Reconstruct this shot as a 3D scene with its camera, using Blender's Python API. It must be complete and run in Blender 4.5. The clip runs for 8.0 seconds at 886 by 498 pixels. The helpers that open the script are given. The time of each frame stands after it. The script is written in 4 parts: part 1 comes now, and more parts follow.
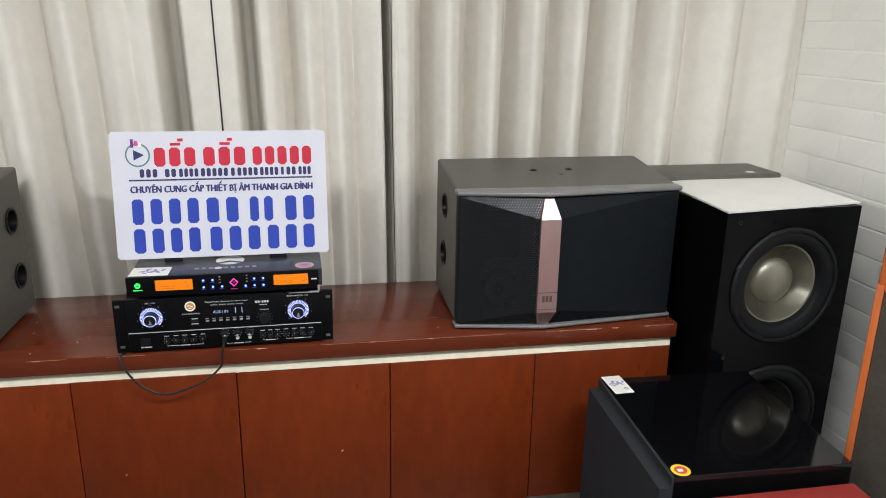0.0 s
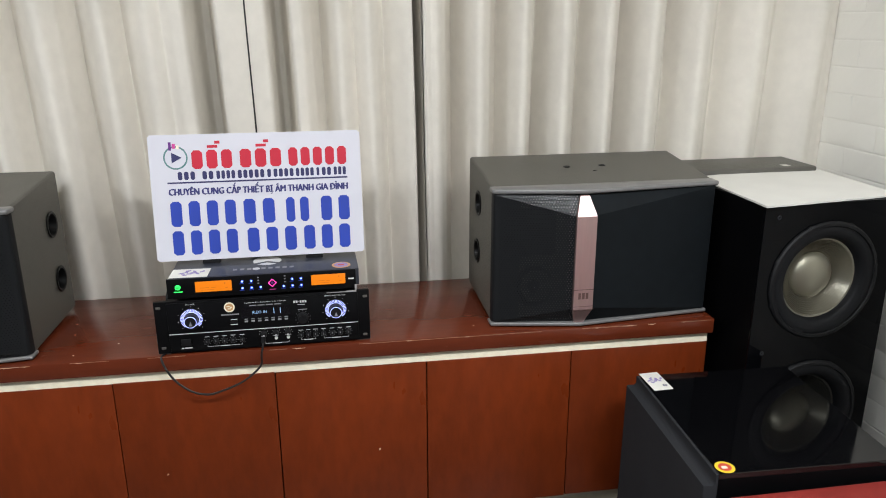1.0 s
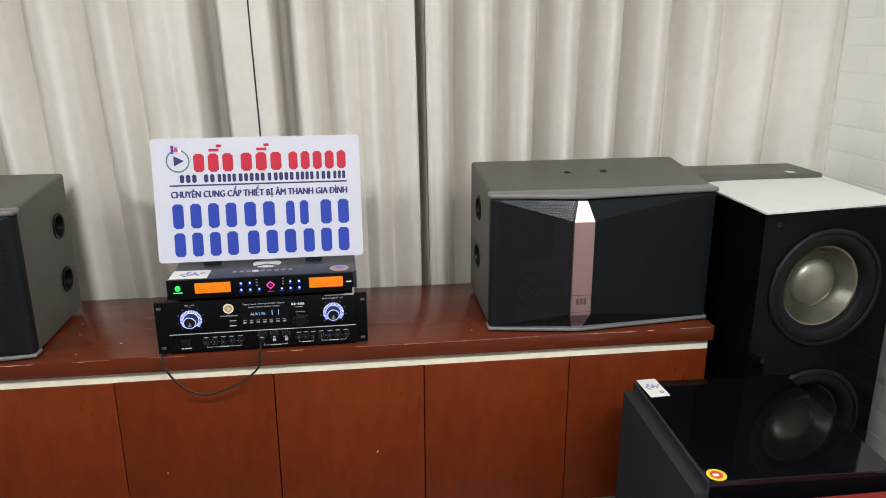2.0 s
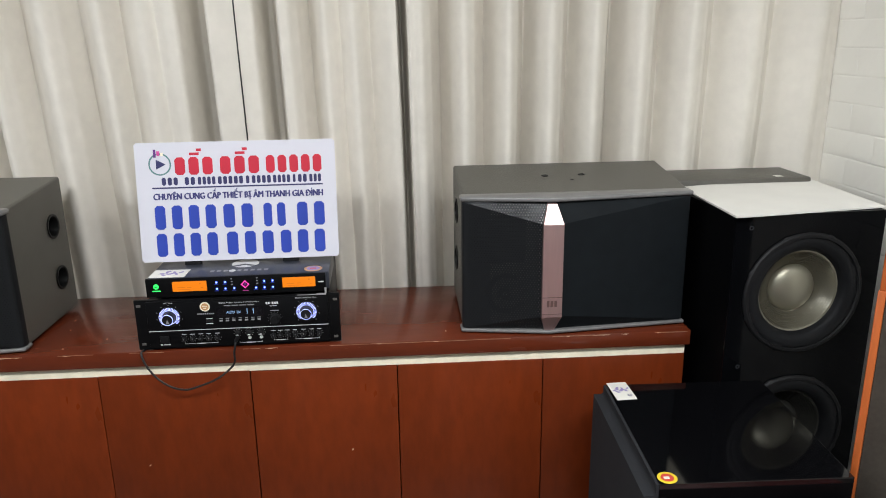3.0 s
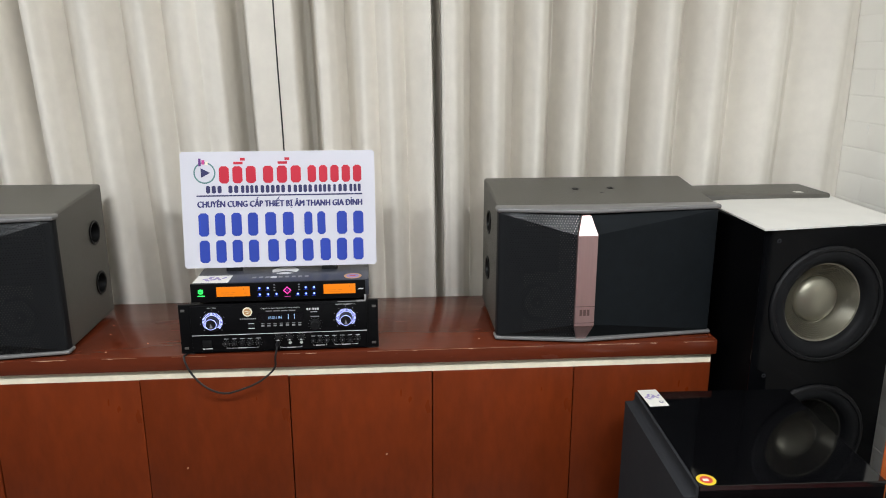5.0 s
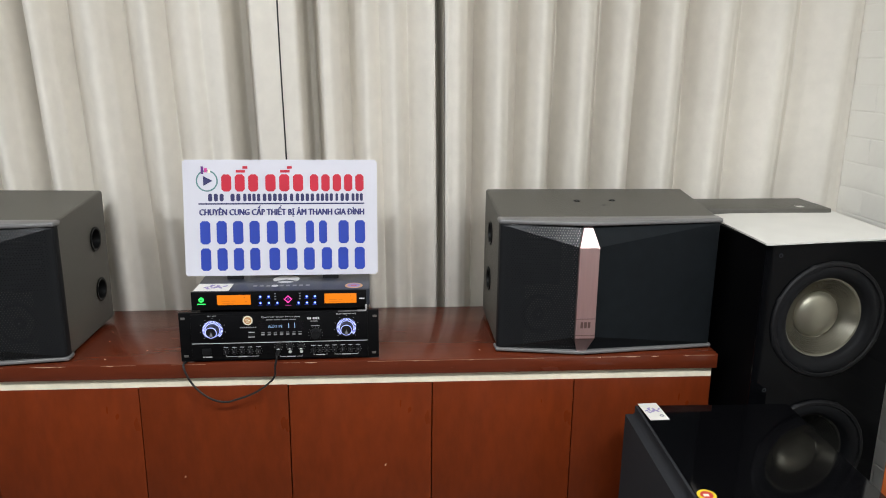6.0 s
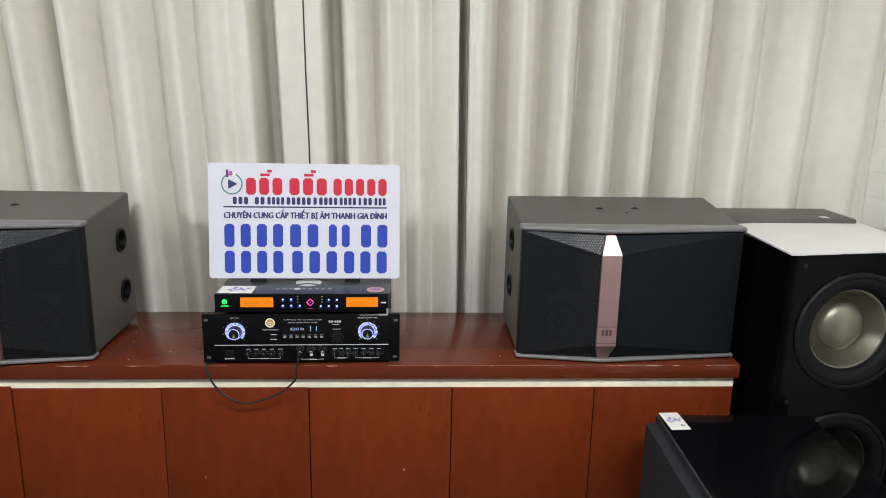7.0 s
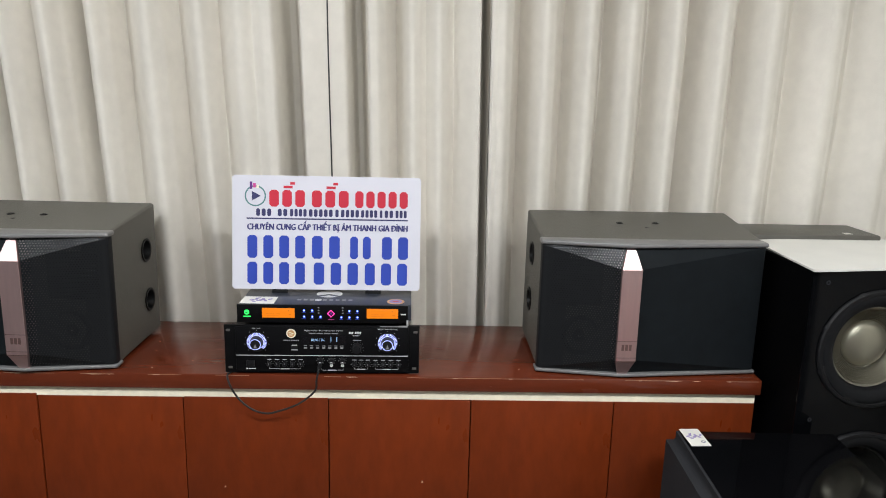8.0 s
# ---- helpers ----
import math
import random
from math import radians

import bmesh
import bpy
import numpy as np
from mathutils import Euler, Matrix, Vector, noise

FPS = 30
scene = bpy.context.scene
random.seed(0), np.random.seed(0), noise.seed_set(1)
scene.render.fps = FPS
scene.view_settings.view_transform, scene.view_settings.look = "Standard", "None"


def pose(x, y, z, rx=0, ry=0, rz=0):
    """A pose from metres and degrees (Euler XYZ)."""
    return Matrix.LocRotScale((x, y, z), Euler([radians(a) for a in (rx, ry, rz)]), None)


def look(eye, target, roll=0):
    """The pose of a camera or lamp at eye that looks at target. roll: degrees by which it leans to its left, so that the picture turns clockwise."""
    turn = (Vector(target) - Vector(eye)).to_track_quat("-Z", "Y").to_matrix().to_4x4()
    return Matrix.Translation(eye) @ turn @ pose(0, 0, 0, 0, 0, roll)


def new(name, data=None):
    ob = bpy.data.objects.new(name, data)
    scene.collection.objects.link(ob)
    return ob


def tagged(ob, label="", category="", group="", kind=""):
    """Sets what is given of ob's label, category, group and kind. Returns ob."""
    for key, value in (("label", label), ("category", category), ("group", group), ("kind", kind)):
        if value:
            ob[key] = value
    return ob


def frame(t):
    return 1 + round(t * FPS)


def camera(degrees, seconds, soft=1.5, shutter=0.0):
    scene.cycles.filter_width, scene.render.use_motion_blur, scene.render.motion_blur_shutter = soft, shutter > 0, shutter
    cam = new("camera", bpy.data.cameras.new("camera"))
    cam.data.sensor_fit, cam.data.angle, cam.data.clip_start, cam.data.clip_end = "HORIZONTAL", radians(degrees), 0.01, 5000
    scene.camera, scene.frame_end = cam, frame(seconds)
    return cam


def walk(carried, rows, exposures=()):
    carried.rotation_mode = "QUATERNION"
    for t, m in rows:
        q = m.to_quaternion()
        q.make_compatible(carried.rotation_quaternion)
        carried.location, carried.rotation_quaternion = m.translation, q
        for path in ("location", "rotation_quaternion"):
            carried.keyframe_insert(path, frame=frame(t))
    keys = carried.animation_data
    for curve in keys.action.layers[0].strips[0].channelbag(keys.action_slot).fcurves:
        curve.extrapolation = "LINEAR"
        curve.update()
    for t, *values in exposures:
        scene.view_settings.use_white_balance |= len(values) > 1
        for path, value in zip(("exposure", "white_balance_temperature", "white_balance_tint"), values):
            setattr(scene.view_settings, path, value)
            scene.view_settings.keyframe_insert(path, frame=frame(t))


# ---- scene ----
cam = camera(61.5, 8.0, soft=1.0)
PATH = [
    (0, (-0.007, 0.029, 1.281), (0.377, 1.906, 0.708), 0.9),
    (0.5, (-0.013, 0.042, 1.279), (0.336, 1.927, 0.71), 0.1),
    (1, (-0.049, 0.037, 1.285), (0.288, 1.921, 0.703), -0.2),
    (1.5, (-0.054, 0.021, 1.287), (0.264, 1.909, 0.711), -0.2),
    (2, (0.006, 0.018, 1.284), (0.286, 1.915, 0.717), -0.2),
    (3.5, (0.212, -0.059, 1.274), (0.345, 1.863, 0.735), -1.0),
    (4, (0.155, -0.067, 1.268), (0.293, 1.857, 0.739), -1.1),
    (5.5, (0.052, -0.081, 1.28), (0.252, 1.847, 0.786), 0.4),
    (6, (0.054, -0.075, 1.281), (0.244, 1.857, 0.797), 0.7),
    (6.5, (0.05, -0.077, 1.278), (0.219, 1.858, 0.803), 0.9),
    (7, (0.039, -0.079, 1.278), (0.186, 1.86, 0.812), 1.2),
    (7.5, (0.032, -0.082, 1.282), (0.15, 1.861, 0.826), 1.3),
    (8, (0.035, -0.09, 1.277), (0.131, 1.861, 0.847), 1.4),
]
walk(cam, [(t, look(eye, target, roll)) for t, eye, target, roll in PATH], exposures=[(0.0, 0.0), (8.0, 0.0)])

# ---- world and lamps ----
world = bpy.data.worlds.new("room_world")
scene.world = world
world.use_nodes = True
world.node_tree.nodes["Background"].inputs[0].default_value = (0.6, 0.62, 0.65, 1)
world.node_tree.nodes["Background"].inputs[1].default_value = 0.05


def area_lamp(name, m, sx, sy, watts, colour):
    data = bpy.data.lights.new(name, "AREA")
    data.shape, data.size, data.size_y, data.energy, data.color = "RECTANGLE", sx, sy, watts, colour
    ob = new(name, data)
    ob.matrix_basis = m
    return ob


COOL = (0.93, 0.965, 1.0)
LAMPS = ((-1.90, -0.35, 17), (-0.50, -0.35, 38), (0.88, -0.35, 62))
for lx, ly, watts in LAMPS:
    area_lamp("ceiling_lamp_light", pose(lx, ly, 2.655), 1.2, 0.3, watts, COOL)
area_lamp("wall_lamp_light", pose(-2.62, 0.25, 2.05, 0, -90, 0), 0.12, 1.2, 30, COOL)


# ---- materials ----
def material(name, colour, rough=0.5, metal=0.0, spec=0.5, vary=0.1, scale=8.0, stretch=(1, 1, 1), fine=0.0, bump=0.0, bump_scale=120.0,
             rough_vary=0.0, coat=0.0, emit=None, power=0.0, blotch=None, per_piece=0.0):
    """A surface with colour varied at two scales, fine relief and an uneven gloss."""
    m = bpy.data.materials.new(name)
    m.use_nodes = True
    nt = m.node_tree
    b = nt.nodes["Principled BSDF"]
    b.inputs["Roughness"].default_value, b.inputs["Metallic"].default_value = rough, metal
    b.inputs["Specular IOR Level"].default_value, b.inputs["Coat Weight"].default_value = spec, coat
    b.inputs["Coat Roughness"].default_value = 0.06
    if emit:
        b.inputs["Emission Color"].default_value, b.inputs["Emission Strength"].default_value = (*emit, 1), power
    co = nt.nodes.new("ShaderNodeTexCoord")
    mp = nt.nodes.new("ShaderNodeMapping")
    mp.inputs["Scale"].default_value = stretch
    nt.links.new(co.outputs["Object"], mp.inputs["Vector"])

    def noise_node(s, detail=4.0):
        n = nt.nodes.new("ShaderNodeTexNoise")
        n.inputs["Scale"].default_value, n.inputs["Detail"].default_value = s, detail
        nt.links.new(mp.outputs["Vector"], n.inputs["Vector"])
        return n.outputs["Fac"]

    def span(fac, lo, hi):
        r = nt.nodes.new("ShaderNodeMapRange")
        r.inputs["From Min"].default_value, r.inputs["From Max"].default_value = 0.3, 0.7
        r.inputs["To Min"].default_value, r.inputs["To Max"].default_value = lo, hi
        nt.links.new(fac, r.inputs["Value"])
        return r.outputs["Result"]

    big = noise_node(scale)
    hue = nt.nodes.new("ShaderNodeHueSaturation")
    hue.inputs["Color"].default_value = (*colour, 1)
    value = span(big, 1 - vary, 1 + vary)
    if fine:
        mul = nt.nodes.new("ShaderNodeMath")
        mul.operation = "MULTIPLY"
        nt.links.new(value, mul.inputs[0])
        nt.links.new(span(noise_node(scale * 9, 3.0), 1 - fine, 1 + fine), mul.inputs[1])
        value = mul.outputs[0]
    if per_piece:
        info = nt.nodes.new("ShaderNodeObjectInfo")
        rng = nt.nodes.new("ShaderNodeMapRange")
        rng.inputs["To Min"].default_value, rng.inputs["To Max"].default_value = 1 - per_piece, 1 + per_piece
        nt.links.new(info.outputs["Random"], rng.inputs["Value"])
        mul = nt.nodes.new("ShaderNodeMath")
        mul.operation = "MULTIPLY"
        nt.links.new(value, mul.inputs[0])
        nt.links.new(rng.outputs["Result"], mul.inputs[1])
        value = mul.outputs[0]
    nt.links.new(value, hue.inputs["Value"])
    out = hue.outputs["Color"]
    if blotch:
        mix = nt.nodes.new("ShaderNodeMix")
        mix.data_type = "RGBA"
        ramp = nt.nodes.new("ShaderNodeMapRange")
        ramp.inputs["From Min"].default_value, ramp.inputs["From Max"].default_value = 0.5, 0.72
        nt.links.new(noise_node(scale * 0.45, 6.0), ramp.inputs["Value"])
        nt.links.new(ramp.outputs["Result"], mix.inputs["Factor"])
        nt.links.new(out, mix.inputs[6])
        mix.inputs[7].default_value = (*blotch, 1)
        out = mix.outputs[2]
    nt.links.new(out, b.inputs["Base Color"])
    if rough_vary:
        nt.links.new(span(noise_node(scale * 2.5), rough - rough_vary, rough + rough_vary), b.inputs["Roughness"])
    if bump:
        bp = nt.nodes.new("ShaderNodeBump")
        bp.inputs["Strength"].default_value, bp.inputs["Distance"].default_value = bump, 0.002
        nt.links.new(noise_node(bump_scale, 3.0), bp.inputs["Height"])
        nt.links.new(bp.outputs["Normal"], b.inputs["Normal"])
    return m


def perforated(name, sheet, pitch, rough, metal):
    """A thin metal sheet with a close lattice of round holes."""
    m = bpy.data.materials.new(name)
    m.use_nodes = True
    nt = m.node_tree
    b = nt.nodes["Principled BSDF"]
    b.inputs["Roughness"].default_value, b.inputs["Metallic"].default_value = rough, metal
    co = nt.nodes.new("ShaderNodeTexCoord")
    sep = nt.nodes.new("ShaderNodeSeparateXYZ")
    nt.links.new(co.outputs["Object"], sep.inputs[0])

    def calc(op, a, c=None):
        n = nt.nodes.new("ShaderNodeMath")
        n.operation = op
        for i, v in enumerate((a, c)):
            if v is None:
                continue
            if isinstance(v, (int, float)):
                n.inputs[i].default_value = v
            else:
                nt.links.new(v, n.inputs[i])
        return n.outputs[0]

    def lattice(shift):
        u = calc("ADD", calc("DIVIDE", sep.outputs["X"], pitch), shift + 500.0)
        v = calc("ADD", calc("DIVIDE", sep.outputs["Z"], pitch * 1.732), shift + 500.0)
        u = calc("SUBTRACT", calc("FRACT", u), 0.5)
        v = calc("MULTIPLY", calc("SUBTRACT", calc("FRACT", v), 0.5), 1.732)
        return calc("SQRT", calc("ADD", calc("MULTIPLY", u, u), calc("MULTIPLY", v, v)))

    near = calc("ADD", calc("MINIMUM", lattice(0.0), lattice(0.5)), calc("GREATER_THAN", sep.outputs["Y"], 0.0515))
    b.inputs["Base Color"].default_value = (*sheet, 1)
    b.inputs["Specular IOR Level"].default_value = 0.10
    rim = nt.nodes.new("ShaderNodeBsdfPrincipled")
    rim.inputs["Base Color"].default_value = (*sheet, 1)
    rim.inputs["Specular IOR Level"].default_value, rim.inputs["Roughness"].default_value = 0.36, 0.2
    gap = nt.nodes.new("ShaderNodeBsdfTransparent")
    hole = nt.nodes.new("ShaderNodeMixShader")
    nt.links.new(calc("LESS_THAN", near, 0.17), hole.inputs[0])
    nt.links.new(rim.outputs[0], hole.inputs[1])
    nt.links.new(gap.outputs[0], hole.inputs[2])
    mix = nt.nodes.new("ShaderNodeMixShader")
    nt.links.new(calc("LESS_THAN", near, 0.28), mix.inputs[0])
    nt.links.new(b.outputs[0], mix.inputs[1])
    nt.links.new(hole.outputs[0], mix.inputs[2])
    nt.links.new(mix.outputs[0], nt.nodes["Material Output"].inputs["Surface"])
    return m


M_CURTAIN = material("curtain_cloth", (0.715, 0.675, 0.605), 0.85, vary=0.05, scale=3, fine=0.03, bump=0.25, bump_scale=350, spec=0.2)
M_WALL = material("white_wall_paint", (0.76, 0.74, 0.68), 0.7, vary=0.03, scale=2, bump=0.1, bump_scale=60)
M_BRICK = material("white_foam_brick", (0.88, 0.86, 0.80), 0.5, vary=0.02, scale=6, bump=0.6, bump_scale=26, per_piece=0.008)
M_DARKWALL = material("taupe_wall_paint", (0.10, 0.102, 0.104), 0.7, vary=0.08, scale=1.5, bump=0.1, bump_scale=60)
M_FLOOR = material("dark_brown_floor", (0.062, 0.048, 0.040), 0.3, vary=0.05, scale=4, fine=0.03)
M_TOP = material("varnished_red_brown_wood", (0.118, 0.0225, 0.0085), 0.22, vary=0.12, scale=4, stretch=(0.5, 2.5, 2.5), fine=0.05, bump=0.05, bump_scale=40, rough_vary=0.06, spec=0.40, coat=0.20)
M_DOOR = material("stained_wood_veneer", (0.150, 0.0245, 0.0055), 0.34, spec=0.24, blotch=(0.174, 0.033, 0.0060), vary=0.16, scale=2.6, stretch=(2.0, 2.0, 0.7), fine=0.11, bump=0.06, bump_scale=60, rough_vary=0.08, per_piece=0.10)
M_CREAM = material("cream_painted_strip", (0.88, 0.81, 0.63), 0.5, vary=0.08, scale=7, fine=0.05)
M_CARCASS = material("dark_cabinet_board", (0.075, 0.018, 0.008), 0.5, vary=0.15)
M_CHIP = material("bare_chipped_wood", (0.62, 0.42, 0.28), 0.7, vary=0.2, scale=60)
M_WORN = material("rubbed_varnish", (0.29, 0.15, 0.085), 0.5, vary=0.3, scale=30)
M_SHELL = material("dark_grey_textured_paint", (0.090, 0.085, 0.072), 0.46, vary=0.06, scale=6, fine=0.05, bump=0.35, bump_scale=500, spec=0.45)
M_LIP = material("satin_grey_trim", (0.16, 0.157, 0.155), 0.28, vary=0.05, spec=0.5, bump=0.1, bump_scale=300)
M_MESH = perforated("perforated_black_grille", (0.0125, 0.0133, 0.0145), 0.0066, 0.5, 0.0)
M_BAFFLE = material("black_baffle_board", (0.018, 0.020, 0.023), 0.7, spec=0.2, vary=0.1, scale=12)
M_DEEP = material("matt_black_plastic", (0.0028, 0.0028, 0.003), 0.75, spec=0.08)
M_CLOTH = material("black_grille_cloth", (0.0066, 0.0088, 0.0106), 0.7, vary=0.15, scale=30, bump=0.2, bump_scale=900, spec=0.14)
M_ROSE = material("brushed_rose_metal", (0.585, 0.41, 0.40), 0.37, metal=0.85, vary=0.05, scale=20, stretch=(8, 8, 0.5))
M_ROSEDARK = material("engraved_rose_metal", (0.17, 0.10, 0.09), 0.5, metal=0.6)
M_RUBBER = material("black_rubber", (0.008, 0.008, 0.009), 0.55, spec=0.28, vary=0.1, bump=0.1, bump_scale=200)
M_PORT = material("black_port_plastic", (0.004, 0.004, 0.004), 0.4, spec=0.3)
M_STEEL = material("zinc_screw_steel", (0.30, 0.29, 0.27), 0.35, metal=0.9)
M_PIANO = material("black_piano_lacquer", (0.0022, 0.0024, 0.003), 0.07, vary=0.1, spec=0.12, rough_vary=0.02)
M_GLOSSTOP = material("polished_black_lacquer", (0.0025, 0.0025, 0.003), 0.06, vary=0.1, spec=0.45, rough_vary=0.02)
M_SATIN = material("satin_black_paint", (0.0022, 0.0022, 0.0026), 0.5, spec=0.05, vary=0.1)
M_CONE = material("silver_woofer_cone", (0.31, 0.295, 0.24), 0.33, metal=0.8, vary=0.05, scale=15)
# Silver cone again, with the shade low on the tower put into its colour.
M_SHADEDCONE = material("shaded_silver_cone", (0.026, 0.0255, 0.022), 0.5, metal=0.2, vary=0.05, scale=15)
M_CAP = material("silver_dust_cap", (0.39, 0.372, 0.29), 0.42, metal=0.7, vary=0.05, scale=12)
M_SURROUND = material("foam_surround", (0.0065, 0.007, 0.0085), 0.6, spec=0.28, vary=0.1)
M_FOAMSHEET = material("white_foam_sheet", (0.71, 0.695, 0.65), 0.75, vary=0.03, scale=9, bump=0.15, bump_scale=90)
M_GRILLE_SUB = material("charcoal_grille_cloth", (0.020, 0.021, 0.024), 0.85, vary=0.1, scale=12, bump=0.3, bump_scale=900, spec=0.25)
M_ORANGE = material("orange_stained_wood", (0.42, 0.10, 0.022), 0.4, vary=0.15, scale=8, stretch=(2, 2, 0.4), fine=0.08)
M_BROWNCLOTH = material("brown_grille_cloth", (0.046, 0.039, 0.031), 0.85, vary=0.12, scale=14, fine=0.1, bump=0.3, bump_scale=700, spec=0.2)
M_RED = material("red_painted_wood", (0.27, 0.032, 0.026), 0.38, vary=0.15, scale=6, fine=0.08, rough_vary=0.08)
M_BLACKMETAL = material("black_anodised_metal", (0.0035, 0.0035, 0.004), 0.40, vary=0.08, scale=10, spec=0.13)
M_NAVY = material("dark_blue_grey_lid", (0.032, 0.036, 0.049), 0.33, vary=0.07, scale=6, bump=0.1, bump_scale=400)
M_BRACKET = material("pale_grey_metal", (0.42, 0.42, 0.42), 0.4, metal=0.4)
M_PRINT = material("grey_white_print", (0.62, 0.62, 0.62), 0.6)
M_DIMPRINT = material("dim_grey_print", (0.26, 0.26, 0.27), 0.6)
M_GOLD = material("orange_gold_badge", (0.62, 0.34, 0.14), 0.4, metal=0.2)
M_LCD = material("orange_lcd", (0.06, 0.02, 0.002), 0.3, emit=(1.0, 0.25, 0.006), power=0.92)
M_LCDINK = material("lcd_dark_digits", (0.25, 0.07, 0.008), 0.4, emit=(0.7, 0.16, 0.01), power=0.7)
M_BLUE = material("blue_led", (0.1, 0.15, 0.6), 0.3, emit=(0.05, 0.12, 1.0), power=1.6)
M_BLUECORE = material("blue_white_led", (0.5, 0.6, 0.9), 0.3, emit=(0.42, 0.58, 1.0), power=2.0)
M_GREEN = material("green_led", (0.05, 0.5, 0.1), 0.3, emit=(0.02, 1.0, 0.12), power=1.3)
M_MAGENTA = material("magenta_led", (0.6, 0.05, 0.3), 0.3, emit=(1.0, 0.06, 0.40), power=1.3)
M_GLOW = material("blue_white_ring_light", (0.6, 0.65, 0.9), 0.3, emit=(0.33, 0.38, 1.0), power=1.5)
M_SCREEN = material("black_display_glass", (0.004, 0.004, 0.006), 0.12)
M_DISPLAYTEXT = material("pale_blue_display_segments", (0.3, 0.5, 0.8), 0.4, emit=(0.45, 0.68, 1.0), power=0.26)
M_KNOB = material("black_knob_plastic", (0.008, 0.008, 0.009), 0.35, spec=0.3)
# White ring with a faint glow added to its colour.
M_WHITEJACK = material("glowing_white_jack_ring", (0.5, 0.52, 0.5), 0.4, emit=(0.9, 1.0, 0.9), power=0.08)
M_SIGN = material("white_sign_board", (0.64, 0.635, 0.70), 0.45, vary=0.02, scale=3)
M_SIGNRED = material("red_sign_ink", (0.54, 0.015, 0.040), 0.5, vary=0.05)
M_SIGNBLUE = material("royal_blue_sign_ink", (0.020, 0.052, 0.38), 0.5, vary=0.06)
M_SIGNNAVY = material("navy_sign_ink", (0.030, 0.030, 0.115), 0.5, vary=0.06)
M_SIGNVIOLET = material("violet_blue_sign_ink", (0.036, 0.037, 0.16), 0.5, vary=0.06)
M_TEAL = material("teal_grey_ink", (0.10, 0.22, 0.22), 0.5)
M_PURPLE = material("purple_ink", (0.12, 0.02, 0.20), 0.5)
M_PINK = material("pink_ink", (0.60, 0.06, 0.30), 0.5)
M_YELLOW = material("yellow_sticker", (0.75, 0.55, 0.03), 0.5)
M_STICKRED = material("red_sticker_print", (0.55, 0.05, 0.04), 0.5)
M_CARD = material("white_card", (0.76, 0.74, 0.68), 0.6)
M_LILAC = material("lilac_card_print", (0.30, 0.24, 0.48), 0.6)
M_CABLE = material("black_cable", (0.012, 0.012, 0.012), 0.45)
M_LAMP = material("lamp_diffuser", (0.9, 0.9, 0.88), 0.5, emit=(0.93, 0.965, 1.0), power=2.5)


# ---- building helpers ----
def mesh_of(bm, name, mat, smooth=None):
    bmesh.ops.recalc_face_normals(bm, faces=bm.faces)
    me = bpy.data.meshes.new(name)
    bm.to_mesh(me)
    bm.free()
    me.materials.append(mat)
    if smooth is not None:
        me.shade_smooth()
        me.set_sharp_from_angle(angle=radians(smooth))
    return me


def part(name, bm, mat, parent, label="", smooth=35):
    """Links a bmesh as one mesh object under a thing or a part."""
    ob = new(name, mesh_of(bm, name, mat, smooth))
    ob.parent = parent
    if label:
        tagged(ob, label)
    return ob


def even(ob):
    """Keeps the large flat faces of a rounded body flat in the light."""
    mod = ob.modifiers.new("even", "WEIGHTED_NORMAL")
    mod.keep_sharp, mod.weight = True, 100
    return ob


def thing(name, m, label, category, group="", kind=""):
    ob = new(name)
    ob.empty_display_size = 0.05
    ob.matrix_basis = m
    return tagged(ob, label, category, group, kind)


def solo(name, bm, mat, label, category, kind="", m=None, group="", smooth=35):
    ob = new(name, mesh_of(bm, name, mat, smooth))
    if m is not None:
        ob.matrix_basis = m
    return tagged(ob, label, category, group, kind)


def box(x0, x1, y0, y1, z0, z1, bevel=0.0, seg=2, bm=None):
    bm = bm or bmesh.new()
    made = bmesh.ops.create_cube(bm, size=1.0, matrix=Matrix.LocRotScale(((x0 + x1) / 2, (y0 + y1) / 2, (z0 + z1) / 2), None, (x1 - x0, y1 - y0, z1 - z0)))
    if bevel:
        edges = {e for v in made["verts"] for e in v.link_edges}
        bmesh.ops.bevel(bm, geom=list(edges), offset=bevel, segments=seg, affect="EDGES", profile=0.5)
    return bm


def solid(points, depth, bm=None):
    """A slab: a polygon of 3D points pushed along the vector depth."""
    bm = bm or bmesh.new()
    a = [bm.verts.new(p) for p in points]
    c = [bm.verts.new(Vector(p) + Vector(depth)) for p in points]
    bm.faces.new(a)
    bm.faces.new(c[::-1])
    for i in range(len(a)):
        j = (i + 1) % len(a)
        bm.faces.new((a[j], a[i], c[i], c[j]))
    return bm


def lathe(profile, steps=40, bm=None, m=None):
    """Turns (radius, height) pairs about the y axis: height runs towards -y, out of a front panel."""
    bm = bm or bmesh.new()
    m = m or Matrix()
    rings = []
    for r, h in profile:
        if r < 1e-6:
            rings.append([bm.verts.new(m @ Vector((0, -h, 0)))])
        else:
            rings.append([bm.verts.new(m @ Vector((r * math.cos(2 * math.pi * k / steps), -h, r * math.sin(2 * math.pi * k / steps)))) for k in range(steps)])
    for a, c in zip(rings, rings[1:]):
        for k in range(steps):
            n = (k + 1) % steps
            quad = [a[k % len(a)], a[n % len(a)], c[n % len(c)], c[k % len(c)]]
            quad = list(dict.fromkeys(quad))
            if len(quad) > 2:
                bm.faces.new(quad)
    return bm


def at(x, y, z, rx=0, ry=0, rz=0):
    return pose(x, y, z, rx, ry, rz)


